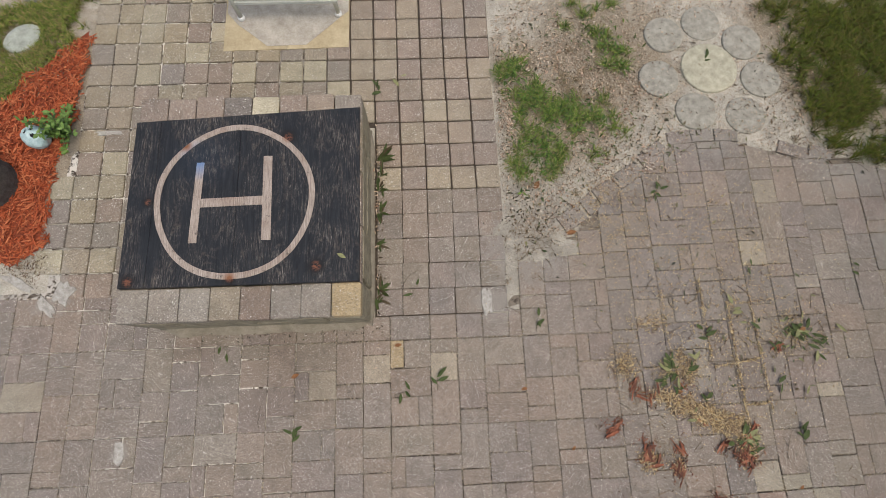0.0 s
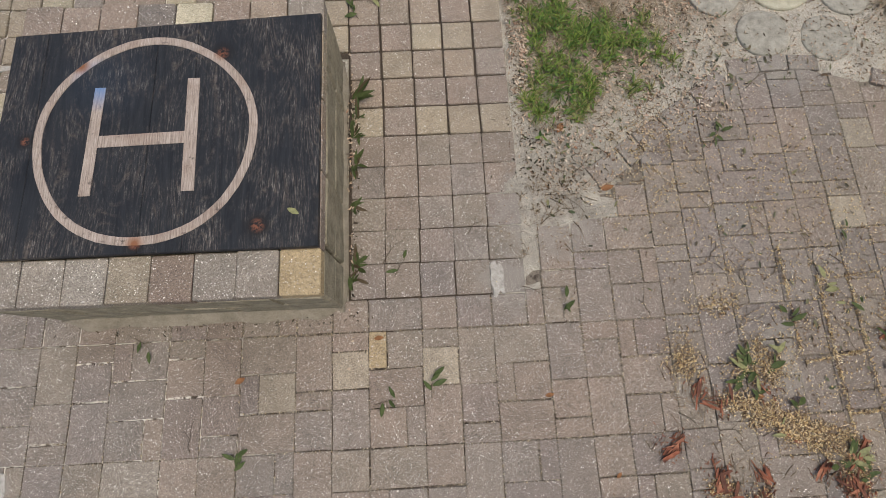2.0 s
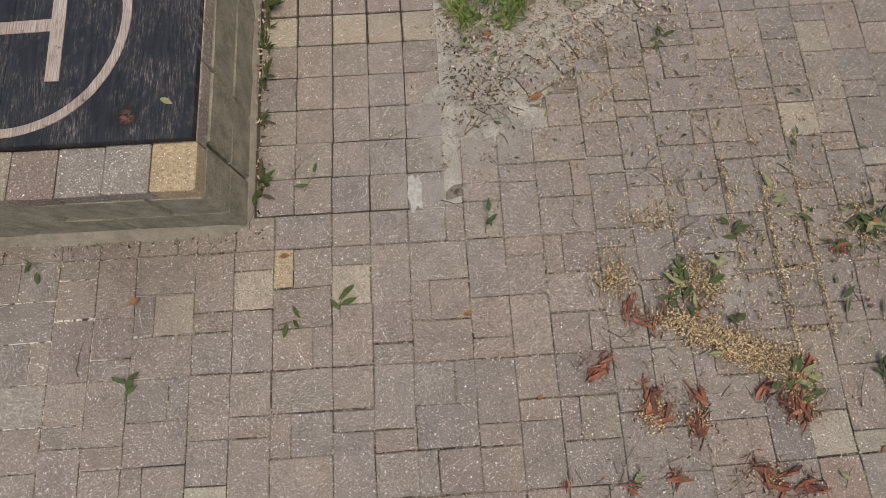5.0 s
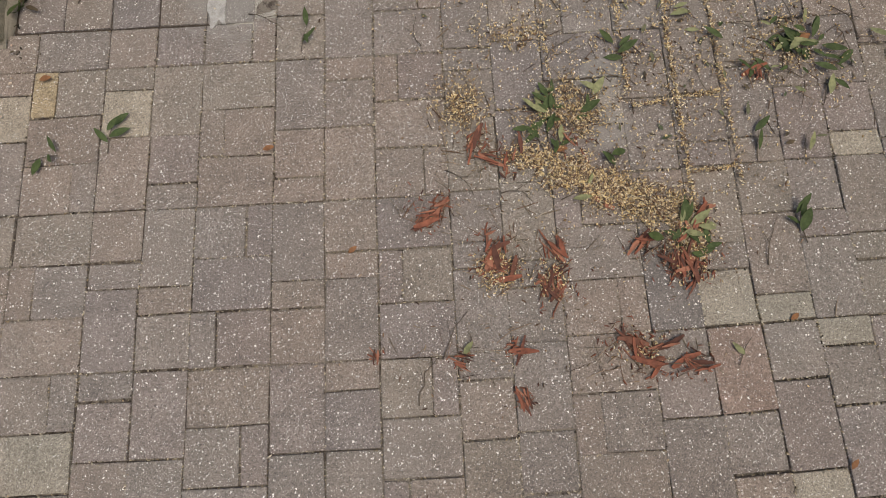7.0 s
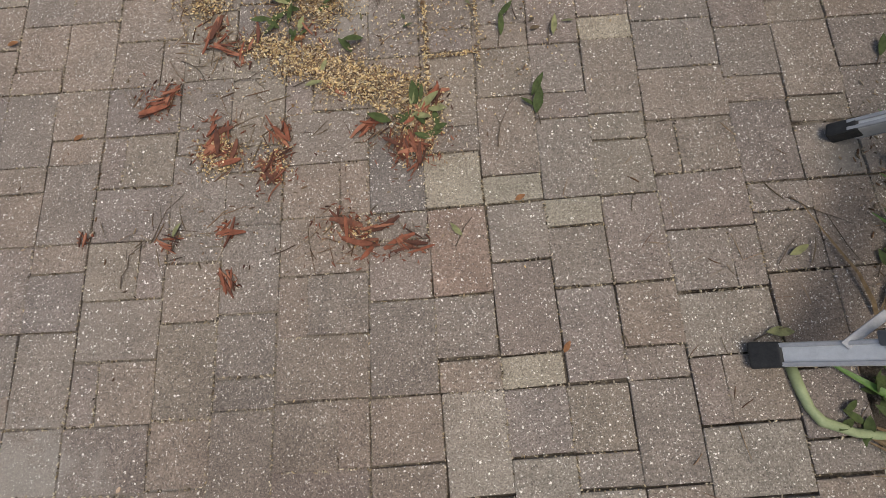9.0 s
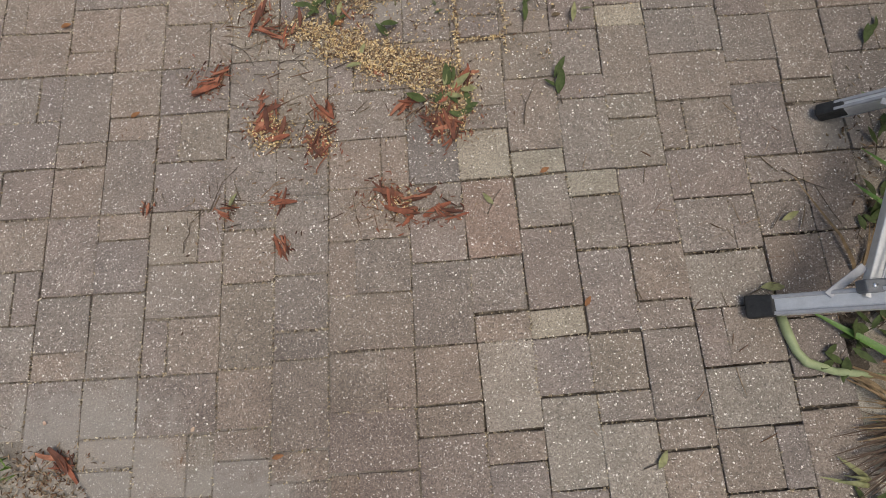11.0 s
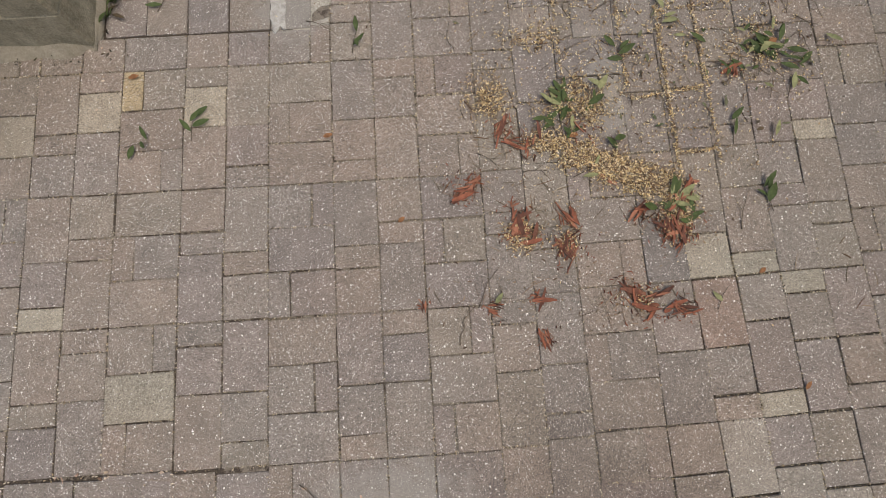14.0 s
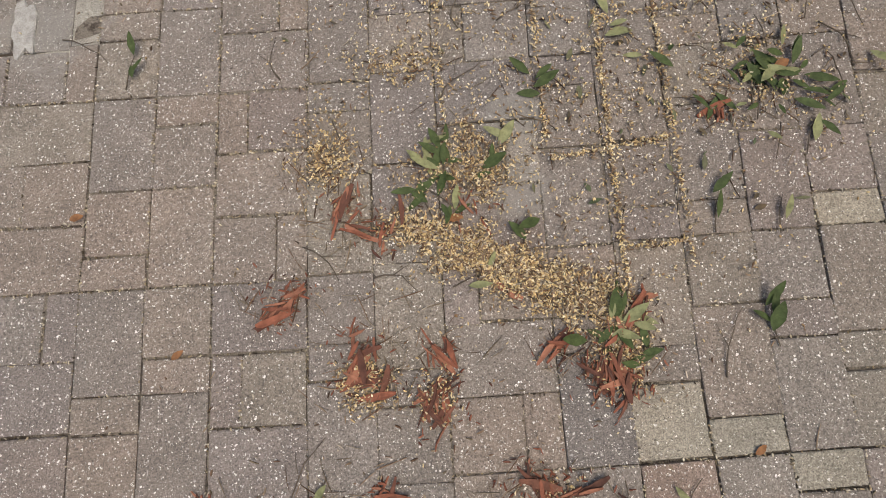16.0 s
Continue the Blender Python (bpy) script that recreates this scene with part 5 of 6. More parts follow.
def make_ladder():
    lad = empty("step_ladder", 3.1, -1.15, 0)
    tagged(lad, "aluminium ladder on black rubber feet at the patio's edge", "ladder")
    inv = lad.matrix_basis.inverted()
    feet = ((2.905, -1.425, 0.0), (3.212, -0.864, 0.0))
    lean = (Vector((0.170, -0.003, 0.17)), Vector((0.122, -0.028, 0.17)))
    ends = []
    for f, d in zip(feet, lean):
        f = Vector(f)
        start, end = f + d * 0.16 + Vector((0, 0, 0.012)), f + d * 7.9
        wide = 0.054 if f.y < -1.2 else 0.032
        me, m = beam_between("rail", start, end, wide, 0.052, alu_mat, 0.004)
        rail = part("rail", me, lad, inv @ m)
        for off, lw in ((-wide * 0.5 + 0.006, 0.010), (wide * 0.5 - 0.006, 0.010)):
            lip, lip_m = beam_between("rail_lip", start, end, lw, 0.062, dull_alu_mat, 0.002)
            part("rail_lip", lip, rail, Matrix.Translation((off, 0, 0)))
        bm = box_bm(wide + 0.004, 0.050, 0.070, 0.007, 3)
        for v in bm.verts:
            if v.co.z < 0.03:
                v.co.x *= 1.1
                v.co.y *= 0.92
        shoe_m = Matrix.Translation(f + Vector((0.0, 0, 0.022))) @ d.to_track_quat("Z", "Y").to_matrix().to_4x4() @ Matrix.Translation((0, 0, -0.02))
        part("rubber_foot", bm_mesh("rubber_foot", bm, rubber_mat), rail, m.inverted() @ shoe_m, "black rubber foot")
        ends.append((f, d))
    # lowest tread between the rails, with a bracket at each end
    a = ends[0][0] + ends[0][1] * 1.02
    b = ends[1][0] + ends[1][1] * 1.02
    for off in (-0.017, 0.017):
        me, m = beam_between("tread", a + Vector((off, 0, 0.02)), b + Vector((off, 0, 0.02)), 0.026, 0.024, alu_mat, 0.003)
        part("tread", me, lad, inv @ m)
    for p, s in ((a, 1), (b, -1)):
        br = part("bracket", bm_mesh("bracket", box_bm(0.075, 0.032, 0.034, 0.005), bracket_mat), lad, inv @ Matrix.Translation(p + Vector((0, 0.028 * s, 0.018))), "grey plastic bracket")
        part("rivet", tube_mesh("rivet", [(-0.018, 0, 0.033), (-0.018, 0, 0.037)], [0.006, 0.005], rivet_mat, 12), br, None, "bright steel rivet")
    me, m = beam_between("tread_flange", a + Vector((0.062, 0.012, -0.015)), b + Vector((0.062, -0.02, -0.015)), 0.024, 0.004, alu_mat, 0.001)
    part("tread_flange", me, lad, inv @ m)
    me, m = beam_between("tread_groove", a + Vector((0.0, 0.03, 0.046)), b + Vector((0.0, -0.03, 0.046)), 0.004, 0.003, rivet_mat, 0.001)
    part("tread_groove", me, lad, inv @ m)
    me, m = beam_between("brace", a + Vector((-0.075, 0.016, -0.02)), a + Vector((0.0, 0.078, 0.015)), 0.020, 0.004, dull_alu_mat, 0.001)
    part("brace", me, lad, inv @ m)
    me, m = beam_between("brace", b + Vector((-0.085, -0.012, -0.02)), b + Vector((-0.01, -0.06, 0.015)), 0.020, 0.004, dull_alu_mat, 0.001)
    part("brace", me, lad, inv @ m)


make_ladder()


def ribbon(name, pts, widths, mat):
    """A long strap leaf along pts, with a shallow keel."""
    verts, faces = [], []
    vs = [Vector(p) for p in pts]
    for i, p in enumerate(vs):
        d = (vs[min(i + 1, len(vs) - 1)] - vs[max(i - 1, 0)]).normalized()
        side = d.cross(Vector((0, 0, 1))).normalized()
        w = widths[i]
        verts += [p - side * w + Vector((0, 0, w * 0.35)), p, p + side * w + Vector((0, 0, w * 0.35))]
    for i in range(len(vs) - 1):
        a = 3 * i
        faces += [(a, a + 3, a + 4, a + 1), (a + 1, a + 4, a + 5, a + 2)]
    return mesh_from(name, verts, faces, mat, True)


def make_near_weeds():
    rng = random.Random(91)
    spots = disc_spots(0.12, -1.88, 0.50, 0.15, 900, rng)
    places = [pose(x, y, 0.012 + rng.uniform(0, 0.03), rng.uniform(-25, 25), rng.uniform(-45, 5), rng.uniform(0, 360)) for x, y in spots]
    ob = new("weed_leaves", leaves_mesh("weed_leaves", places, shrub_leaf_mat, rng, (0.020, 0.048), (0.25, 0.55)))
    tagged(ob, "broad weed leaves among the near grass", "weeds", kind="stuff")


make_near_weeds()


def make_sand_weeds():
    rng = random.Random(93)
    places = []
    for cx, cy, rx, ry, n in ((1.25, 1.32, 0.26, 0.15, 260), (1.08, 1.02, 0.14, 0.2, 190), (1.62, 1.80, 0.12, 0.15, 110), (0.95, 1.62, 0.1, 0.1, 70), (1.05, 1.45, 0.1, 0.1, 60)):
        for x, y in heap_spots(cx, cy, rx, ry, n, rng, -20):
            if not inside(x, y, WALK):
                places.append(pose(x, y, 0.008 + rng.uniform(0, 0.03), rng.uniform(-30, 30), rng.uniform(-55, 5), rng.uniform(0, 360)))
    ob = new("weed_leaves", leaves_mesh("weed_leaves", places, lush_grass_mat, rng, (0.016, 0.042), (0.16, 0.4)))
    tagged(ob, "small green weed leaves among tufts in the sand", "weeds", kind="stuff")
    crumbs = []
    for cx, cy, rx, ry, n in ((0.95, 0.52, 0.16, 0.13, 90), (0.90, 0.75, 0.06, 0.16, 60), (1.15, 0.62, 0.16, 0.1, 80), (0.88, 1.15, 0.04, 0.25, 60), (1.75, 1.15, 0.25, 0.25, 90), (3.0, 1.3, 0.2, 0.3, 60), (0.05, 0.35, 0.02, 0.3, 45), (0.05, 0.9, 0.03, 0.2, 35), (-0.5, -0.06, 0.5, 0.03, 60)):
        crumbs += heap_spots(cx, cy, rx, ry, n, rng)
    ob = new("leaf_crumbs", leaves_mesh("leaf_crumbs", [pose(x, y, 0.005, rng.uniform(-25, 25), rng.uniform(-15, 5), rng.uniform(0, 360)) for x, y in crumbs], dark_crumb_mat, rng, (0.007, 0.020), (0.22, 0.45)))
    tagged(ob, "dark brown crumbs of rotted leaf on the sand", "leaf litter", kind="stuff")


make_sand_weeds()


def make_edge_plants():
    rng = random.Random(81)
    stem = new("bent_stem", tube_mesh("bent_stem", [(2.975, -1.45, 0.012), (2.985, -1.50, 0.012), (2.998, -1.548, 0.014), (3.02, -1.578, 0.013), (3.09, -1.605, 0.012), (3.14, -1.612, 0.014), (3.265, -1.632, 0.012)],
                                            [0.012, 0.0125, 0.011, 0.013, 0.0105, 0.010, 0.004], stem_mat, 12))
    tagged(stem, "bent pale green plant stem lying on the paver edge", "plant stem")
    plant = empty("strap_leaf_plant", 3.52, -1.55, 0)
    tagged(plant, "strap-leaved plant with green blades reaching over the patio", "plant")
    for bx, by, tx, ty, lift, w in ((3.66, -1.90, 3.05, -1.437, 0.03, 0.014), (3.60, -1.60, 3.255, -1.085, 0.05, 0.014), (3.62, -1.50, 3.30, -0.98, 0.06, 0.012), (3.60, -2.1, 3.17, -1.735, 0.06, 0.012), (3.58, -2.2, 3.20, -1.86, 0.07, 0.014),
                                    (3.7, -1.3, 3.34, -0.80, 0.05, 0.012), (3.6, -2.3, 3.26, -1.98, 0.06, 0.014), (3.72, -1.55, 3.30, -1.43, 0.10, 0.013)):
        dx, dy = bx - 3.52, by + 1.55
        pts = [(dx + (tx - bx) * f, dy + (ty - by) * f, 0.01 + lift * math.sin(math.pi * f) + 0.08 * (1 - f) ** 2) for f in (0, 0.2, 0.4, 0.6, 0.8, 0.93, 1.0)]
        part("blade", ribbon("blade", pts, [w * 0.8, w, w * 1.1, w, w * 0.75, w * 0.4, 0.001], blade_mat), plant)
    # dried strap leaves: each bundle a fan of creased strips lying one way
    def fan(x, y, rz, length, n, spread, mat, label, wide=0.0042):
        bundle = empty("dry_leaf_bundle", x, y, 0.004, rz)
        tagged(bundle, label, "dry leaves", "dry leaves at the bed")
        for i in range(n):
            a = radians(rng.gauss(0, spread))
            L, w, lift = length * rng.uniform(0.55, 1.1), wide * rng.uniform(0.5, 1.3), rng.uniform(0.004, 0.03)
            o, bow = rng.gauss(0, 0.010), rng.uniform(-0.12, 0.12)
            pts = []
            for f in (0, 0.2, 0.4, 0.6, 0.8, 1.0):
                along, side = L * f, o + bow * L * f * f
                pts.append((along * math.cos(a) - side * math.sin(a), along * math.sin(a) + side * math.cos(a), 0.004 + lift * math.sin(math.pi * f * 0.9)))
            part("strip", ribbon("strip", pts, [w * 0.5, w * 0.9, w, w * 0.85, w * 0.6, w * 0.1], mat), bundle)

    fan(3.13, -1.612, -35, 0.16, 12, 9, straw_mat, "golden straw bundle bent over the paver edge")
    fan(3.40, -1.735, 177, 0.28, 34, 5, straw_mat, "flat bundle of straw-coloured dried strap leaves")
    fan(3.38, -1.70, 172, 0.22, 16, 8, straw_mat, "flat bundle of straw-coloured dried strap leaves")
    fan(3.36, -1.73, 202, 0.33, 34, 7, dead_mat, "dark brown dried strap leaves in the bed")
    fan(3.42, -1.80, 194, 0.30, 30, 10, dead_mat, "dark brown dried strap leaves in the bed")
    fan(3.42, -1.90, 186, 0.26, 34, 12, dead_mat, "dark brown dried strap leaves in the bed")
    fan(3.40, -1.85, 200, 0.26, 24, 10, straw_mat, "flat bundle of straw-coloured dried strap leaves")
    fan(3.44, -2.00, 175, 0.26, 34, 12, dead_mat, "dark brown dried strap leaves in the bed")
    fan(3.12, -1.885, 167, 0.12, 5, 9, pale_leaf_mat, "few pale green drying strips", 0.006)
    fan(3.24, -1.44, -25, 0.22, 10, 25, straw_mat, "loose dry strips under the ladder")
    fan(3.22, -1.34, 60, 0.16, 5, 20, straw_mat, "loose dry strips under the ladder", 0.004)
    strip_pts = [(3.088, -1.043, 0.006), (3.11, -1.10, 0.012), (3.149, -1.179, 0.014), (3.18, -1.24, 0.016), (3.20, -1.309, 0.012), (3.205, -1.34, 0.006)]
    ob = new("dry_grass_leaf", ribbon("dry_grass_leaf", strip_pts, [0.001, 0.002, 0.0035, 0.0045, 0.006, 0.006], straw_mat))
    tagged(ob, "long drying grass blade curled across the pavers", "dry leaf")
    for x, y, s, rz, m in ((3.205, -1.585, 0.26, 4, dead_brown_mat), (3.24, -1.83, 0.22, -10, dead_mat), (3.22, -2.0, 0.2, 20, dead_mat)):
        ob = new("dry_frond", leaves_mesh("dry_frond", [pose(0, 0, 0.014)], m, rng, (s, s), (0.26, 0.34), 0.05))
        ob.matrix_basis = pose(x, y, 0.012, 0, 0, rz)
        tagged(ob, "broad dry brown leaf in the planting bed", "leaf")
    for x, y, rz, n in ((3.20, -1.50, 200, 4), (3.18, -1.54, 160, 3), (3.28, -1.47, 30, 5), (3.30, -1.22, 120, 4), (3.26, -1.20, 60, 3), (3.10, -1.58, 130, 3)):
        make_sprig(x, y, rz, n, leaf_mat, "dark green fallen leaves under the ladder", (0.045, 0.07))
    for x, y, rz, n in ((3.22, -1.50, 20, 5), (3.12, -1.57, 60, 3), (3.30, -1.15, 40, 4), (3.36, -0.95, 70, 4), (3.12, -1.93, -20, 5), (3.40, -0.62, 60, 4)):
        make_sprig(x, y, rz, n, leaf_mat, "dark green leaves by the planting bed", (0.04, 0.065))


make_edge_plants()


def make_sand_litter():
    """Bark flakes, dry leaf bits and seed husks on the sand and the round stones."""
    rng = random.Random(101)
    spots = []
    for cx, cy, rx, ry, n in ((0.90, 1.28, 0.05, 0.14, 260), (0.88, 1.55, 0.05, 0.2, 160), (0.9, 0.98, 0.05, 0.10, 90), (1.1, 1.75, 0.25, 0.2, 380), (1.4, 1.6, 0.3, 0.2, 420), (1.45, 1.15, 0.22, 0.25, 360), (1.25, 2.05, 0.4, 0.12, 300),
                              (1.7, 1.35, 0.2, 0.25, 220), (1.75, 0.95, 0.2, 0.12, 160), (2.9, 1.6, 0.12, 0.4, 260), (2.1, 2.2, 0.5, 0.1, 300), (1.1, 0.78, 0.14, 0.14, 120), (0.5, -1.72, 0.35, 0.05, 36), (0.035, 0.55, 0.012, 0.5, 45), (0.04, 0.95, 0.02, 0.15, 30), (0.20, -1.535, 0.22, 0.006, 14)):
        spots += heap_spots(cx, cy, rx * 1.3, ry * 1.3, n, rng)
    spots = [p for p in spots if not inside(p[0], p[1], WALK) or p[0] < 0.12]
    ob = new("bark_flakes", chips_mesh("bark_flakes", spots, flake_mat, rng, (0.006, 0.024), (0.004, 0.011), 0.004, 0.008))
    tagged(ob, "pinkish bark flakes and dry leaf bits strewn over sand", "bark flakes", kind="stuff")
    # bits of husk and bark trodden into the sand all over
    spots = []
    while len(spots) < 5200:
        x, y = rng.uniform(0.83, 3.1), rng.uniform(0.45, 2.4)
        if inside(x, y, PATIO) or inside(x, y, WALK) or noise.noise(Vector((x * 5, y * 5, 8))) + 0.5 * noise.noise(Vector((x * 17, y * 17, 2))) < rng.uniform(-0.5, 0.4):
            continue
        if any(math.hypot(x - a, y - b) < 0.14 for a, b in ((2.29, 1.64), (2.02, 1.9), (2.3, 1.99), (2.55, 1.83), (2.63, 1.54), (2.15, 1.31), (1.94, 1.57))):
            continue
        spots.append((x, y))
    ob = new("ground_crumbs", chips_mesh("ground_crumbs", spots, flake_mat, rng, (0.004, 0.014), (0.003, 0.007), 0.004, 0.005))
    tagged(ob, "beige husks and dark bark crumbs trodden into sand", "crumbs", kind="stuff")
    spots = []
    for cx, cy, r in ((2.29, 1.64, 0.17), (2.02, 1.9, 0.12), (2.3, 1.99, 0.12), (2.55, 1.83, 0.12), (2.63, 1.54, 0.12), (2.15, 1.31, 0.13), (1.94, 1.57, 0.12), (2.48, 1.28, 0.14)):
        for k in range(rng.randint(6, 16)):
            a, q = rng.uniform(0, 6.283), r * math.sqrt(rng.random())
            spots.append((cx + q * math.cos(a), cy + q * math.sin(a)))
    ob = new("stone_litter", chips_mesh("stone_litter", spots, litter_mat, rng, (0.004, 0.026), (0.0012, 0.005), 0.0105, 0.003))
    tagged(ob, "dry leaf bits and stalks lying on the round stones", "leaf litter", kind="stuff")
    spots = []
    for cx, cy, rx, ry, n in ((1.3, 1.0, 0.3, 0.25, 90), (1.75, 1.25, 0.3, 0.3, 70), (3.05, 1.35, 0.2, 0.35, 60), (1.9, 0.5, 0.6, 0.4, 70), (2.3, -0.1, 0.5, 0.4, 60), (1.0, 0.6, 0.15, 0.2, 30), (1.25, 1.9, 0.4, 0.2, 90), (1.9, 1.15, 0.35, 0.15, 60), (2.3, 1.5, 0.5, 0.45, 90), (1.05, 1.7, 0.2, 0.4, 70), (2.85, 1.7, 0.2, 0.5, 80)):
        spots += heap_spots(cx, cy, rx, ry, n, rng)
    places = [pose(x, y, 0.004, rng.uniform(-20, 20), rng.uniform(-12, 6), rng.uniform(0, 360)) for x, y in spots if not inside(x, y, WALK)]
    ob = new("leaf_scraps", leaves_mesh("leaf_scraps", places, scrap_mat, rng, (0.012, 0.038), (0.2, 0.45)))
    tagged(ob, "small olive and brown leaf scraps strewn about", "leaf scraps", kind="stuff")


make_sand_litter()


def make_fibres():
    """Thin stalks, needles and bark threads round the spill."""
    rng = random.Random(111)
    spots = []
    for cx, cy, rx, ry, n in ((1.75, -0.40, 0.22, 0.2, 50), (1.95, -0.2, 0.35, 0.25, 30), (1.5, -0.45, 0.12, 0.15, 50), (1.60, -0.78, 0.15, 0.10, 60), (2.05, -0.78, 0.10, 0.08, 50), (1.9, -1.08, 0.12, 0.05, 40), (2.5, -0.2, 0.2, 0.15, 40),
                              (1.8, 0.2, 0.5, 0.3, 50), (1.42, -1.05, 0.15, 0.08, 24), (1.35, -0.64, 0.07, 0.04, 26), (1.2, 0.9, 0.25, 0.25, 80), (1.0, 0.45, 0.2, 0.15, 50), (2.9, -1.25, 0.3, 0.4, 40), (1.45, -0.28, 0.06, 0.08, 40)):
        spots += heap_spots(cx, cy, rx, ry, n, rng)
    ob = new("plant_fibres", chips_mesh("plant_fibres", spots, litter_mat, rng, (0.02, 0.075), (0.0010, 0.0024), 0.004, 0.006))
    tagged(ob, "thin dry stalks and bark threads strewn over pavers", "plant fibres", kind="stuff")


make_fibres()


# ---- paving ----
U, V = 0.0787, 0.0792  # half-paver module across and along the courses


def warp(u, v):
    """Courses on the far side lean and drift a little."""
    k = 0.006 + 0.034 * smooth((u - 1.95) / 0.2) - 0.010 * smooth((u - 2.25) / 0.2)
    x = u - k * min(v + 1.5, 0.6)
    y = v + 0.045 * smooth((u - 1.3) / 0.6) + 0.03 * max(0.0, u - 2.0)
    lean = 0.4 + (math.degrees(math.atan(k)) if v < -0.9 else 0.0)
    return x, y, lean


# kind of each piece of note by its place: the rest are plain
NOTED = [(0.41, -0.29, paver_cream), (0.13, -0.19, paver_yellow), (0.02, -0.27, paver_cream), (-0.27, -0.34, paver_cream), (0.22, -1.31, paver_cream), (2.197, -0.906, paver_cream),
         (2.352, -0.987, paver_cream), (2.496, -1.049, paver_cream), (2.351, -1.453, paver_cream), (2.221, -1.614, paver_grey), (2.373, -1.778, paver_grey), (2.52, -1.784, paver_grey), (-0.10, -1.02, paver_cream), (2.69, -0.50, paver_cream),
         (2.66, 0.17, paver_grey), (2.30, 0.40, paver_cream), (2.752, -1.766, paver_cream), (2.864, -1.32, paver_grey), (2.897, -1.658, paver_grey),
         (1.92, -0.36, paver_grey), (-1.98, -0.30, paver_cream), (-0.95, -0.62, paver_grey), (2.54, 0.71, paver_cream), (2.20, -1.19, paver_rose),
         (2.05, -1.00, paver_slate), (2.54, -1.25, paver_slate), (-0.6, -0.18, paver_grey), (2.85, 0.28, paver_grey)]


def course_pieces(kind, j, flip, phase, v_top, v_low):
    """Pieces of one course from its far end to its near end: (v of the middle, length, [(offset, width)])."""
    out = []
    for g in range(-4, 8):
        v = -0.11 - 0.475 * (g - 1) + phase
        odd = g % 2 == 1
        if kind == "C":
            for r in range(3):
                row = (g - 1) * 3 + r
                if (row - j) % 2 == 0:
                    half_first = ((row - (j % 2)) % 4 == 0) != flip
                    cells = [(-1, 1), (0.5, 2)] if half_first else [(-0.5, 2), (1, 1)]
                else:
                    cells = [(0, 3)]
                out.append((v - V, 2, cells))
                v -= 2 * V
        else:
            if kind == "Y":
                order = (1, 2, 3) if odd else (2, 1, 3)
            elif kind == "Z":
                order = (1, 2, 3)
            else:
                order = (3, 2, 1) if odd != flip else (3, 1, 2)
            for ln in order:
                out.append((v - ln * V / 2, ln, [(0, 2)]))
                v -= ln * V
    return [p for p in out if v_low < p[0] < v_top]


def courses():
    """The courses of the patio from side to side: start, kind, bundle number, flipped, phase."""
    made = []
    u = -0.202 - 5 * 0.545
    for j in range(-5, 3):
        kinds = "XYC" if j % 2 == 0 else "YXC"
        for k in kinds:
            made.append((u, k, j, k == "X" and j == 0, 0.0))
            u += (3 if k == "C" else 2) * 0.07786
    u = 1.420
    for k, fl, ph, w in (("Y", False, 0, 0.153), ("X", False, 0, 0.157), ("C", True, 0, 0.240), ("Y", False, 0, 0.172), ("X", False, 0, 0.155), ("Z", False, 0.08, 0.154), ("Y", False, 0, 0.148),
                         ("X", False, 0, 0.151), ("C", False, 0.045, 0.231), ("Y", False, 0, 0.158), ("X", False, 0.0, 0.158), ("C", False, 0, 0.236), ("Y", False, 0, 0.158)):
        made.append((u, k, 3, fl, ph))
        u += w
    return made


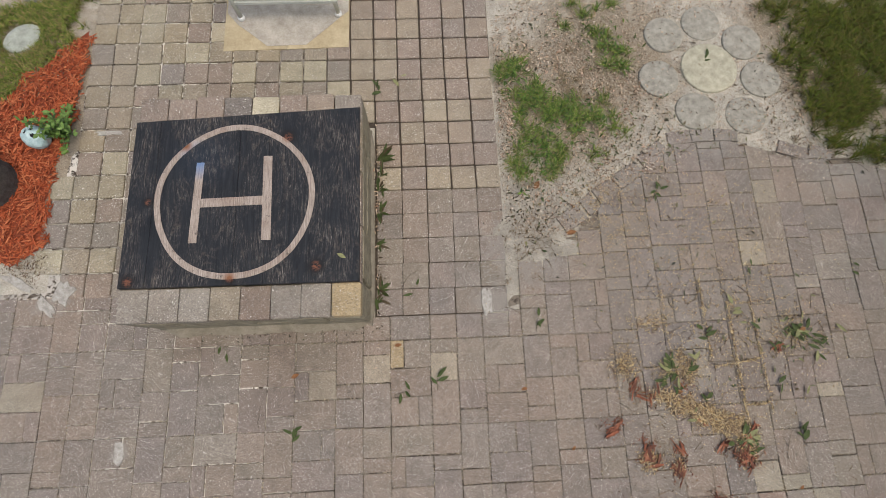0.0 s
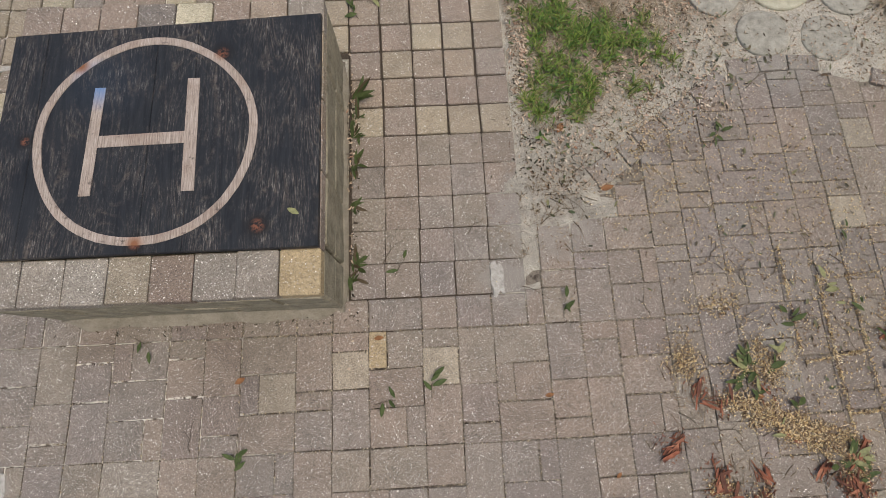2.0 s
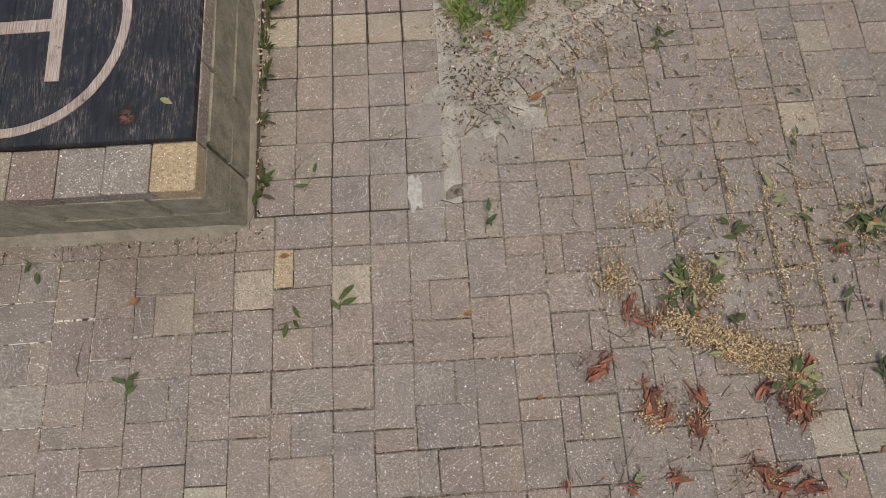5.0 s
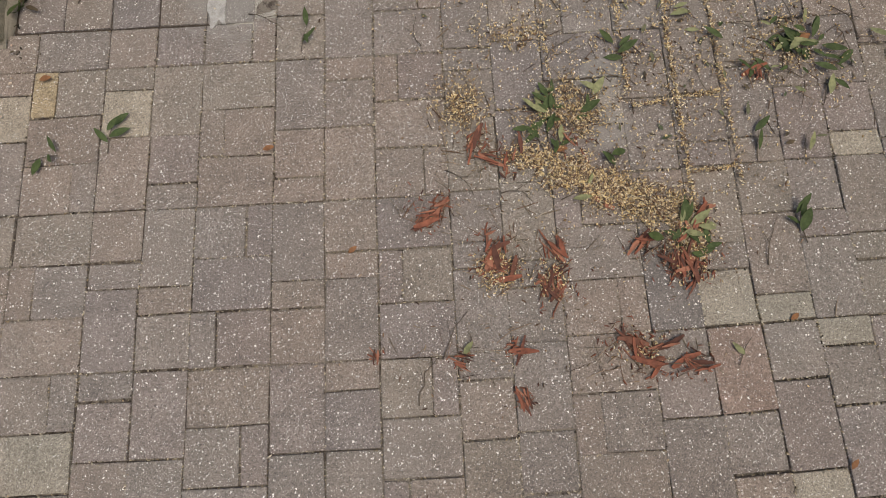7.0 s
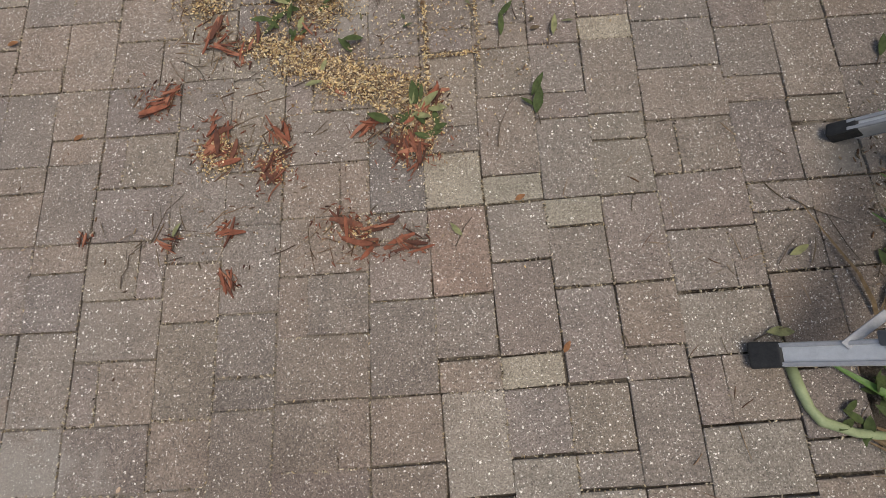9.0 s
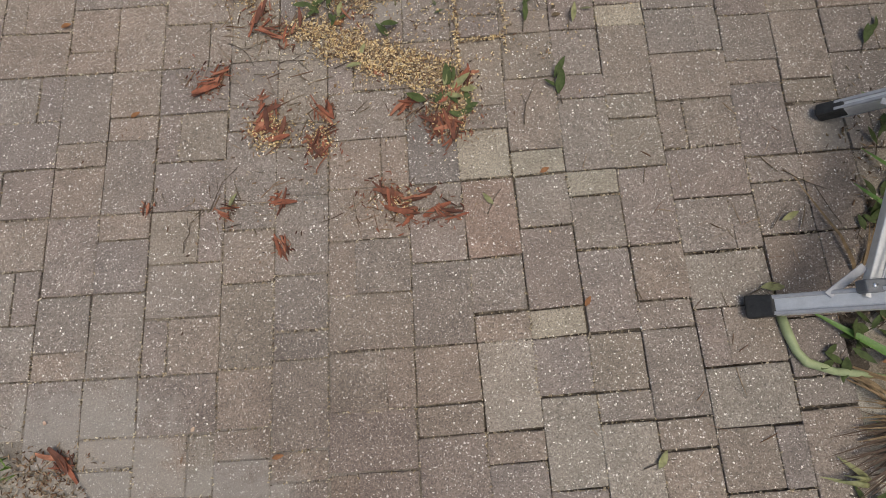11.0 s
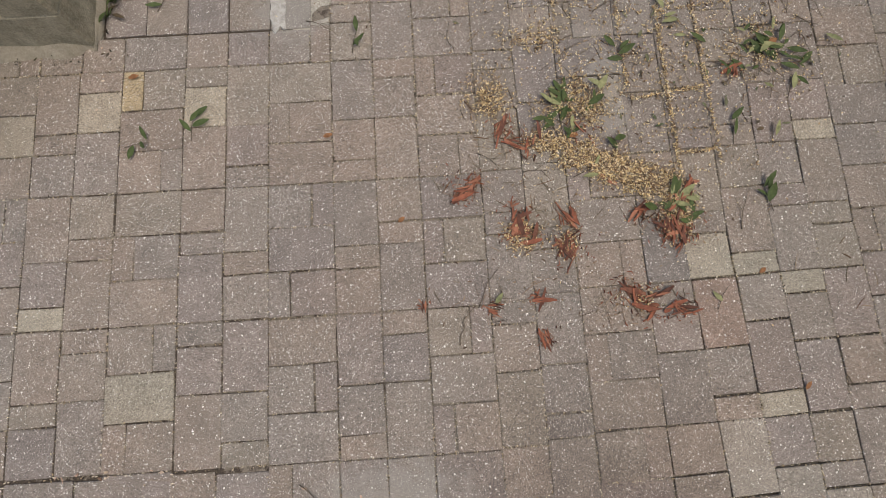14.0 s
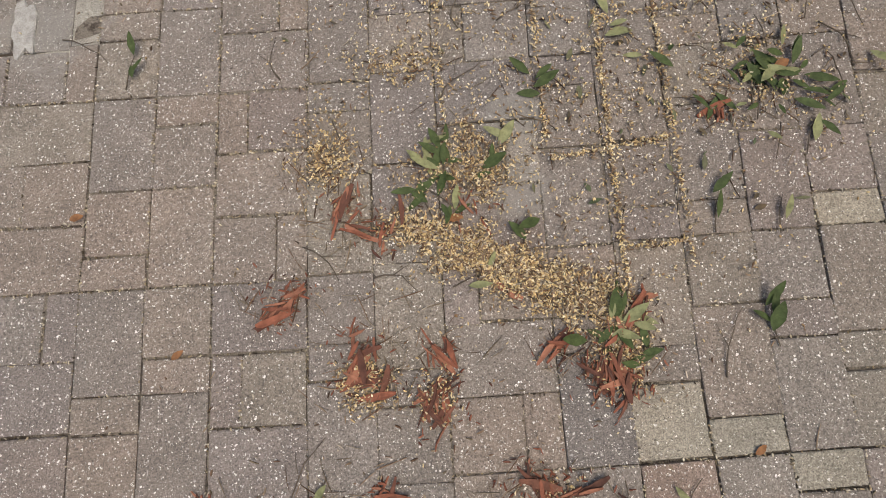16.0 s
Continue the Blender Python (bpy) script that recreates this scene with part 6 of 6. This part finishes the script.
def make_paving():
    rng = random.Random(11)
    shapes = {}

    def shape(w, d, variant, mat):
        key = (round(w, 3), round(d, 3), variant, mat.name)
        if key not in shapes:
            r = random.Random(hash((round(w * 1000), round(d * 1000), variant)) % 9999)
            tumbled = mat in (paver_walk, paver_white)
            verts, faces = block_data(w, d, 0.05, 0.0045 if tumbled else 0.0030, 0.0040 if tumbled else 0.0020, 0.0016, r, 0.006 if tumbled else 0.003)
            shapes[key] = mesh_from("paver", verts, faces, mat)
        return shapes[key]

    def clipped(x, y, lean, w, d):
        """The outline of a piece, cut along the patio's far edge; None if it needs no cut."""
        c, sn = math.cos(radians(lean)), math.sin(radians(lean))
        pts = [(x + sx * w / 2 * c - sy * d / 2 * sn, y + sx * w / 2 * sn + sy * d / 2 * c) for sx, sy in ((-1, -1), (1, -1), (1, 1), (-1, 1))]
        if all(inside(px, py, PATIO) for px, py in pts) or y < -0.2:
            return None
        if -1.3 < x < 0.66 or (x < 0.86 and y < 0.03):
            # straight cut where the platform and the walkway begin
            if max(py for _, py in pts) < 0.03:
                return None
            return [(px, min(py, 0.03)) for px, py in pts]
        for (ax, ay), (bx, by) in zip(PATIO, PATIO[1:] + PATIO[:1]):
            ex, ey = bx - ax, by - ay
            t = max(0.0, min(1.0, ((x - ax) * ex + (y - ay) * ey) / (ex * ex + ey * ey)))
            if math.hypot(ax + ex * t - x, ay + ey * t - y) > max(w, d) * 0.72:
                continue
            side = [ex * (py - ay) - ey * (px - ax) for px, py in pts]
            cut = []
            for k in range(len(pts)):
                p0, p1, s0, s1 = pts[k], pts[(k + 1) % len(pts)], side[k], side[(k + 1) % len(pts)]
                if s0 >= 0:
                    cut.append(p0)
                if (s0 >= 0) != (s1 >= 0):
                    f = s0 / (s0 - s1)
                    cut.append((p0[0] + (p1[0] - p0[0]) * f, p0[1] + (p1[1] - p0[1]) * f))
            pts = cut
            if len(pts) < 3:
                return []
        area = sum(a[0] * b[1] - a[1] * b[0] for a, b in zip(pts, pts[1:] + pts[:1])) / 2
        return pts if area > 0.0025 else []

    def prism(pts, z):
        """A cut paver: upright sides and a worn rim."""
        n = len(pts)
        mx, my = sum(p[0] for p in pts) / n, sum(p[1] for p in pts) / n
        verts = [(px, py, -0.05) for px, py in pts] + [(px, py, z - 0.004) for px, py in pts]
        for px, py in pts:
            L = max(0.01, math.hypot(px - mx, py - my))
            verts.append((px + (mx - px) / L * 0.005, py + (my - py) / L * 0.005, z))
        faces = [tuple(range(2 * n, 3 * n))]
        for k in (0, n):
            faces += [(k + i, k + (i + 1) % n, k + n + (i + 1) % n, k + n + i) for i in range(n)]
        return verts, faces

    def lay(spots, owner, plain, joined_mat, near, limit, label, cutting=False, settle=1.0):
        """The pieces of the stretch near become parts of their own, the rest one joined part."""
        verts, faces, count = [], [], 0
        for x, y, lean, w, d in spots:
            mat = plain
            noted = False
            outline = clipped(x, y, lean, w, d) if cutting else None
            if outline is not None:
                if outline and not (x < 1.32 and y > 0.25):
                    vs, fs = prism(outline, rng.uniform(-0.002, 0.001))
                    o = len(verts)
                    verts += vs
                    faces += [tuple(i + o for i in f) for f in fs]
                continue
            for nx, ny, m in NOTED:
                if abs(x - nx) < w * 0.45 and abs(y - ny) < d * 0.45:
                    mat, noted = m, True
            if plain is paver_walk and x > 0 and y < 0.75 and not noted:
                mat = paver_mauve
            tilt = pose(x + rng.uniform(-0.002, 0.002) * settle, y + rng.uniform(-0.002, 0.002) * settle, rng.uniform(-0.002, 0.002) * settle, rng.uniform(-0.6, 0.6) * settle, rng.uniform(-0.6, 0.6) * settle, lean + rng.uniform(-0.8, 0.8) * settle)
            if noted or (near(x, y) and count < limit):
                part("paver", shape(w, d, rng.randrange(4), mat), owner, tilt)
                count += 1
            else:
                tumbled = plain is paver_walk
                vs, fs = block_data(w, d, 0.05, 0.0045 if tumbled else 0.0030, 0.0040 if tumbled else 0.0020, 0.0016, rng, 0.006 if tumbled else 0.003)
                o = len(verts)
                verts += [tilt @ Vector(v) for v in vs]
                faces += [tuple(i + o for i in f) for f in fs]
        ob = part("outer_pavers", mesh_from("outer_pavers", verts, faces, joined_mat), owner, label=label)
        ob["kind"] = "stuff"

    def joint_bed(name, area, low=0.0, mat=joint_mat):
        """Sand and soil under and between the pavers, brim-full in places and washed out in others."""
        step, verts, faces, ids = 0.03, [], [], {}
        x0, x1 = min(p[0] for p in area), max(p[0] for p in area)
        y0, y1 = min(p[1] for p in area), max(p[1] for p in area)

        def vert(i, k):
            if (i, k) not in ids:
                x, y = x0 + i * step, y0 + k * step
                fill = smooth(0.5 + 1.3 * noise.noise(Vector((x * 2.1, y * 2.1, 7.0))) + 0.6 * noise.noise(Vector((x * 9, y * 9, 3.0))))
                ids[(i, k)] = len(verts)
                silt = smooth((0.75 - math.hypot(x - 1.30, (y + 1.95) * 1.2)) / 0.4)
                verts.append((x, y, -0.0088 + 0.0044 * fill + silt * (0.0058 - 0.0044 * fill) - (low if y > 0.75 or x < -1 else 0.0) - 0.006 * smooth((x - 2.0) / 0.3) * smooth((-0.75 - y) / 0.4)))
            return ids[(i, k)]

        for i in range(int((x1 - x0) / step)):
            for k in range(int((y1 - y0) / step)):
                if inside(x0 + (i + 0.5) * step, y0 + (k + 0.5) * step, area):
                    faces.append((vert(i, k), vert(i + 1, k), vert(i + 1, k + 1), vert(i, k + 1)))
        return new(name, mesh_from(name, verts, faces, mat, True))

    patio = joint_bed("patio", PATIO)
    tagged(patio, "patio of mixed mauve and tan concrete pavers with sandy joints", "patio", kind="structure")
    spots = []
    cs = courses()
    for (u, k, j, fl, ph), nxt in zip(cs, cs[1:]):
        wide = nxt[0] - u
        unit = wide / (3 if k == "C" else 2)
        for v, ln, cells in course_pieces(k, j, fl, ph, 1.3, -2.45):
            for off, cw in cells:
                mid = u + wide / 2 + off * unit
                x, y, lean = warp(mid, v)
                span = warp(mid + cw * unit / 2, v)[0] - warp(mid - cw * unit / 2, v)[0]
                if inside(x, y, PATIO) or (y > 0.2 and inside(x + 0.05, y - 0.08, PATIO)):
                    open_joint = rng.uniform(0.0035, 0.0075) if x > 2.05 and y < -0.75 else rng.uniform(0.0032, 0.0062) if x < 1.35 else rng.uniform(0.0022, 0.0050)
                    spots.append((x, y, lean, span - (0.0036 if x < 1.35 else 0.0022), ln * V - open_joint))
    # border row of pavers along the near grass
    for i in range(15):
        x = -2.6 + i * 0.2285
        if x < 0.6:
            spots.append((x, -1.590 + rng.uniform(-0.003, 0.003), 0.0, 0.222, 0.078))
    lay([s for s in spots if not (s[1] < -1.55 and s[0] < 0.58 and s[3] < 0.2)], patio, paver_mauve, paver_mauve_joined, lambda x, y: -0.1 < x < 2.9 and -1.75 < y < 0.0, 285, "outer pavers of the patio", True)

    # crumbs of sand, bark and husk caught in the joints
    crumbs = []
    for x, y, lean, w, d in spots:
        thick = smooth(0.5 + 1.2 * noise.noise(Vector((x * 2.3, y * 2.3, 9.0)))) * (1.0 if x > 0.9 else 0.5)
        for k in range(int(44 * thick) + 12):
            t = rng.random() - 0.5
            if k % 2:
                crumbs.append((x + t * w, y - d / 2 - 0.003 + rng.gauss(0, 0.0025)))
            else:
                crumbs.append((x - w / 2 - 0.002 + rng.gauss(0, 0.0022), y + t * d))
    grit = new("joint_grit", chips_mesh("joint_grit", [c for c in crumbs if inside(c[0], c[1], PATIO)], grit_mat, rng, (0.003, 0.009), (0.0022, 0.0046), -0.0035, 0.005))
    tagged(grit, "crumbs of bark and husk caught in paver joints", "grit", kind="stuff")

    # border pavers set along the cut edge
    border = empty("border_course", 1.7, 0.8, 0)
    tagged(border, "row of pavers bordering the patio's cut edge", "border", kind="structure")
    binv = border.matrix_basis.inverted()
    for x, y, rz, w, d in BORDER:
        verts, faces = block_data(w, d, 0.05, 0.005, 0.004, 0.002, rng)
        part("paver", mesh_from("paver", verts, faces, paver_mauve), border, binv @ pose(x, y, 0.003, rng.uniform(-1.5, 1.5), rng.uniform(-1.5, 1.5), rz))

    walkway = joint_bed("walkway", WALK, 0.006, walk_joint_mat)
    tagged(walkway, "walkway of square tan and rose concrete pavers in straight rows", "walkway", kind="structure")
    spots = []
    for i in range(-18, 1):
        for k in range(-7, 14):
            x = 0.731 + 0.157 * i
            y = 0.898 + 0.157 * k
            sway = 0.010 * math.sin(y * 2.3)
            x += sway
            if -1.0 < x < -0.15 and 1.86 < y < 2.6:
                continue
            if inside(x, y, WALK):
                size = 0.1480 if y > 0.75 or x < -1 else 0.1525
                spots.append((x, y, 0.6, size, size))
    lay(spots, walkway, paver_walk, paver_walk_joined, lambda x, y: x > -0.2, 280, "outer pavers of the walkway", False, 0.8)


make_paving()
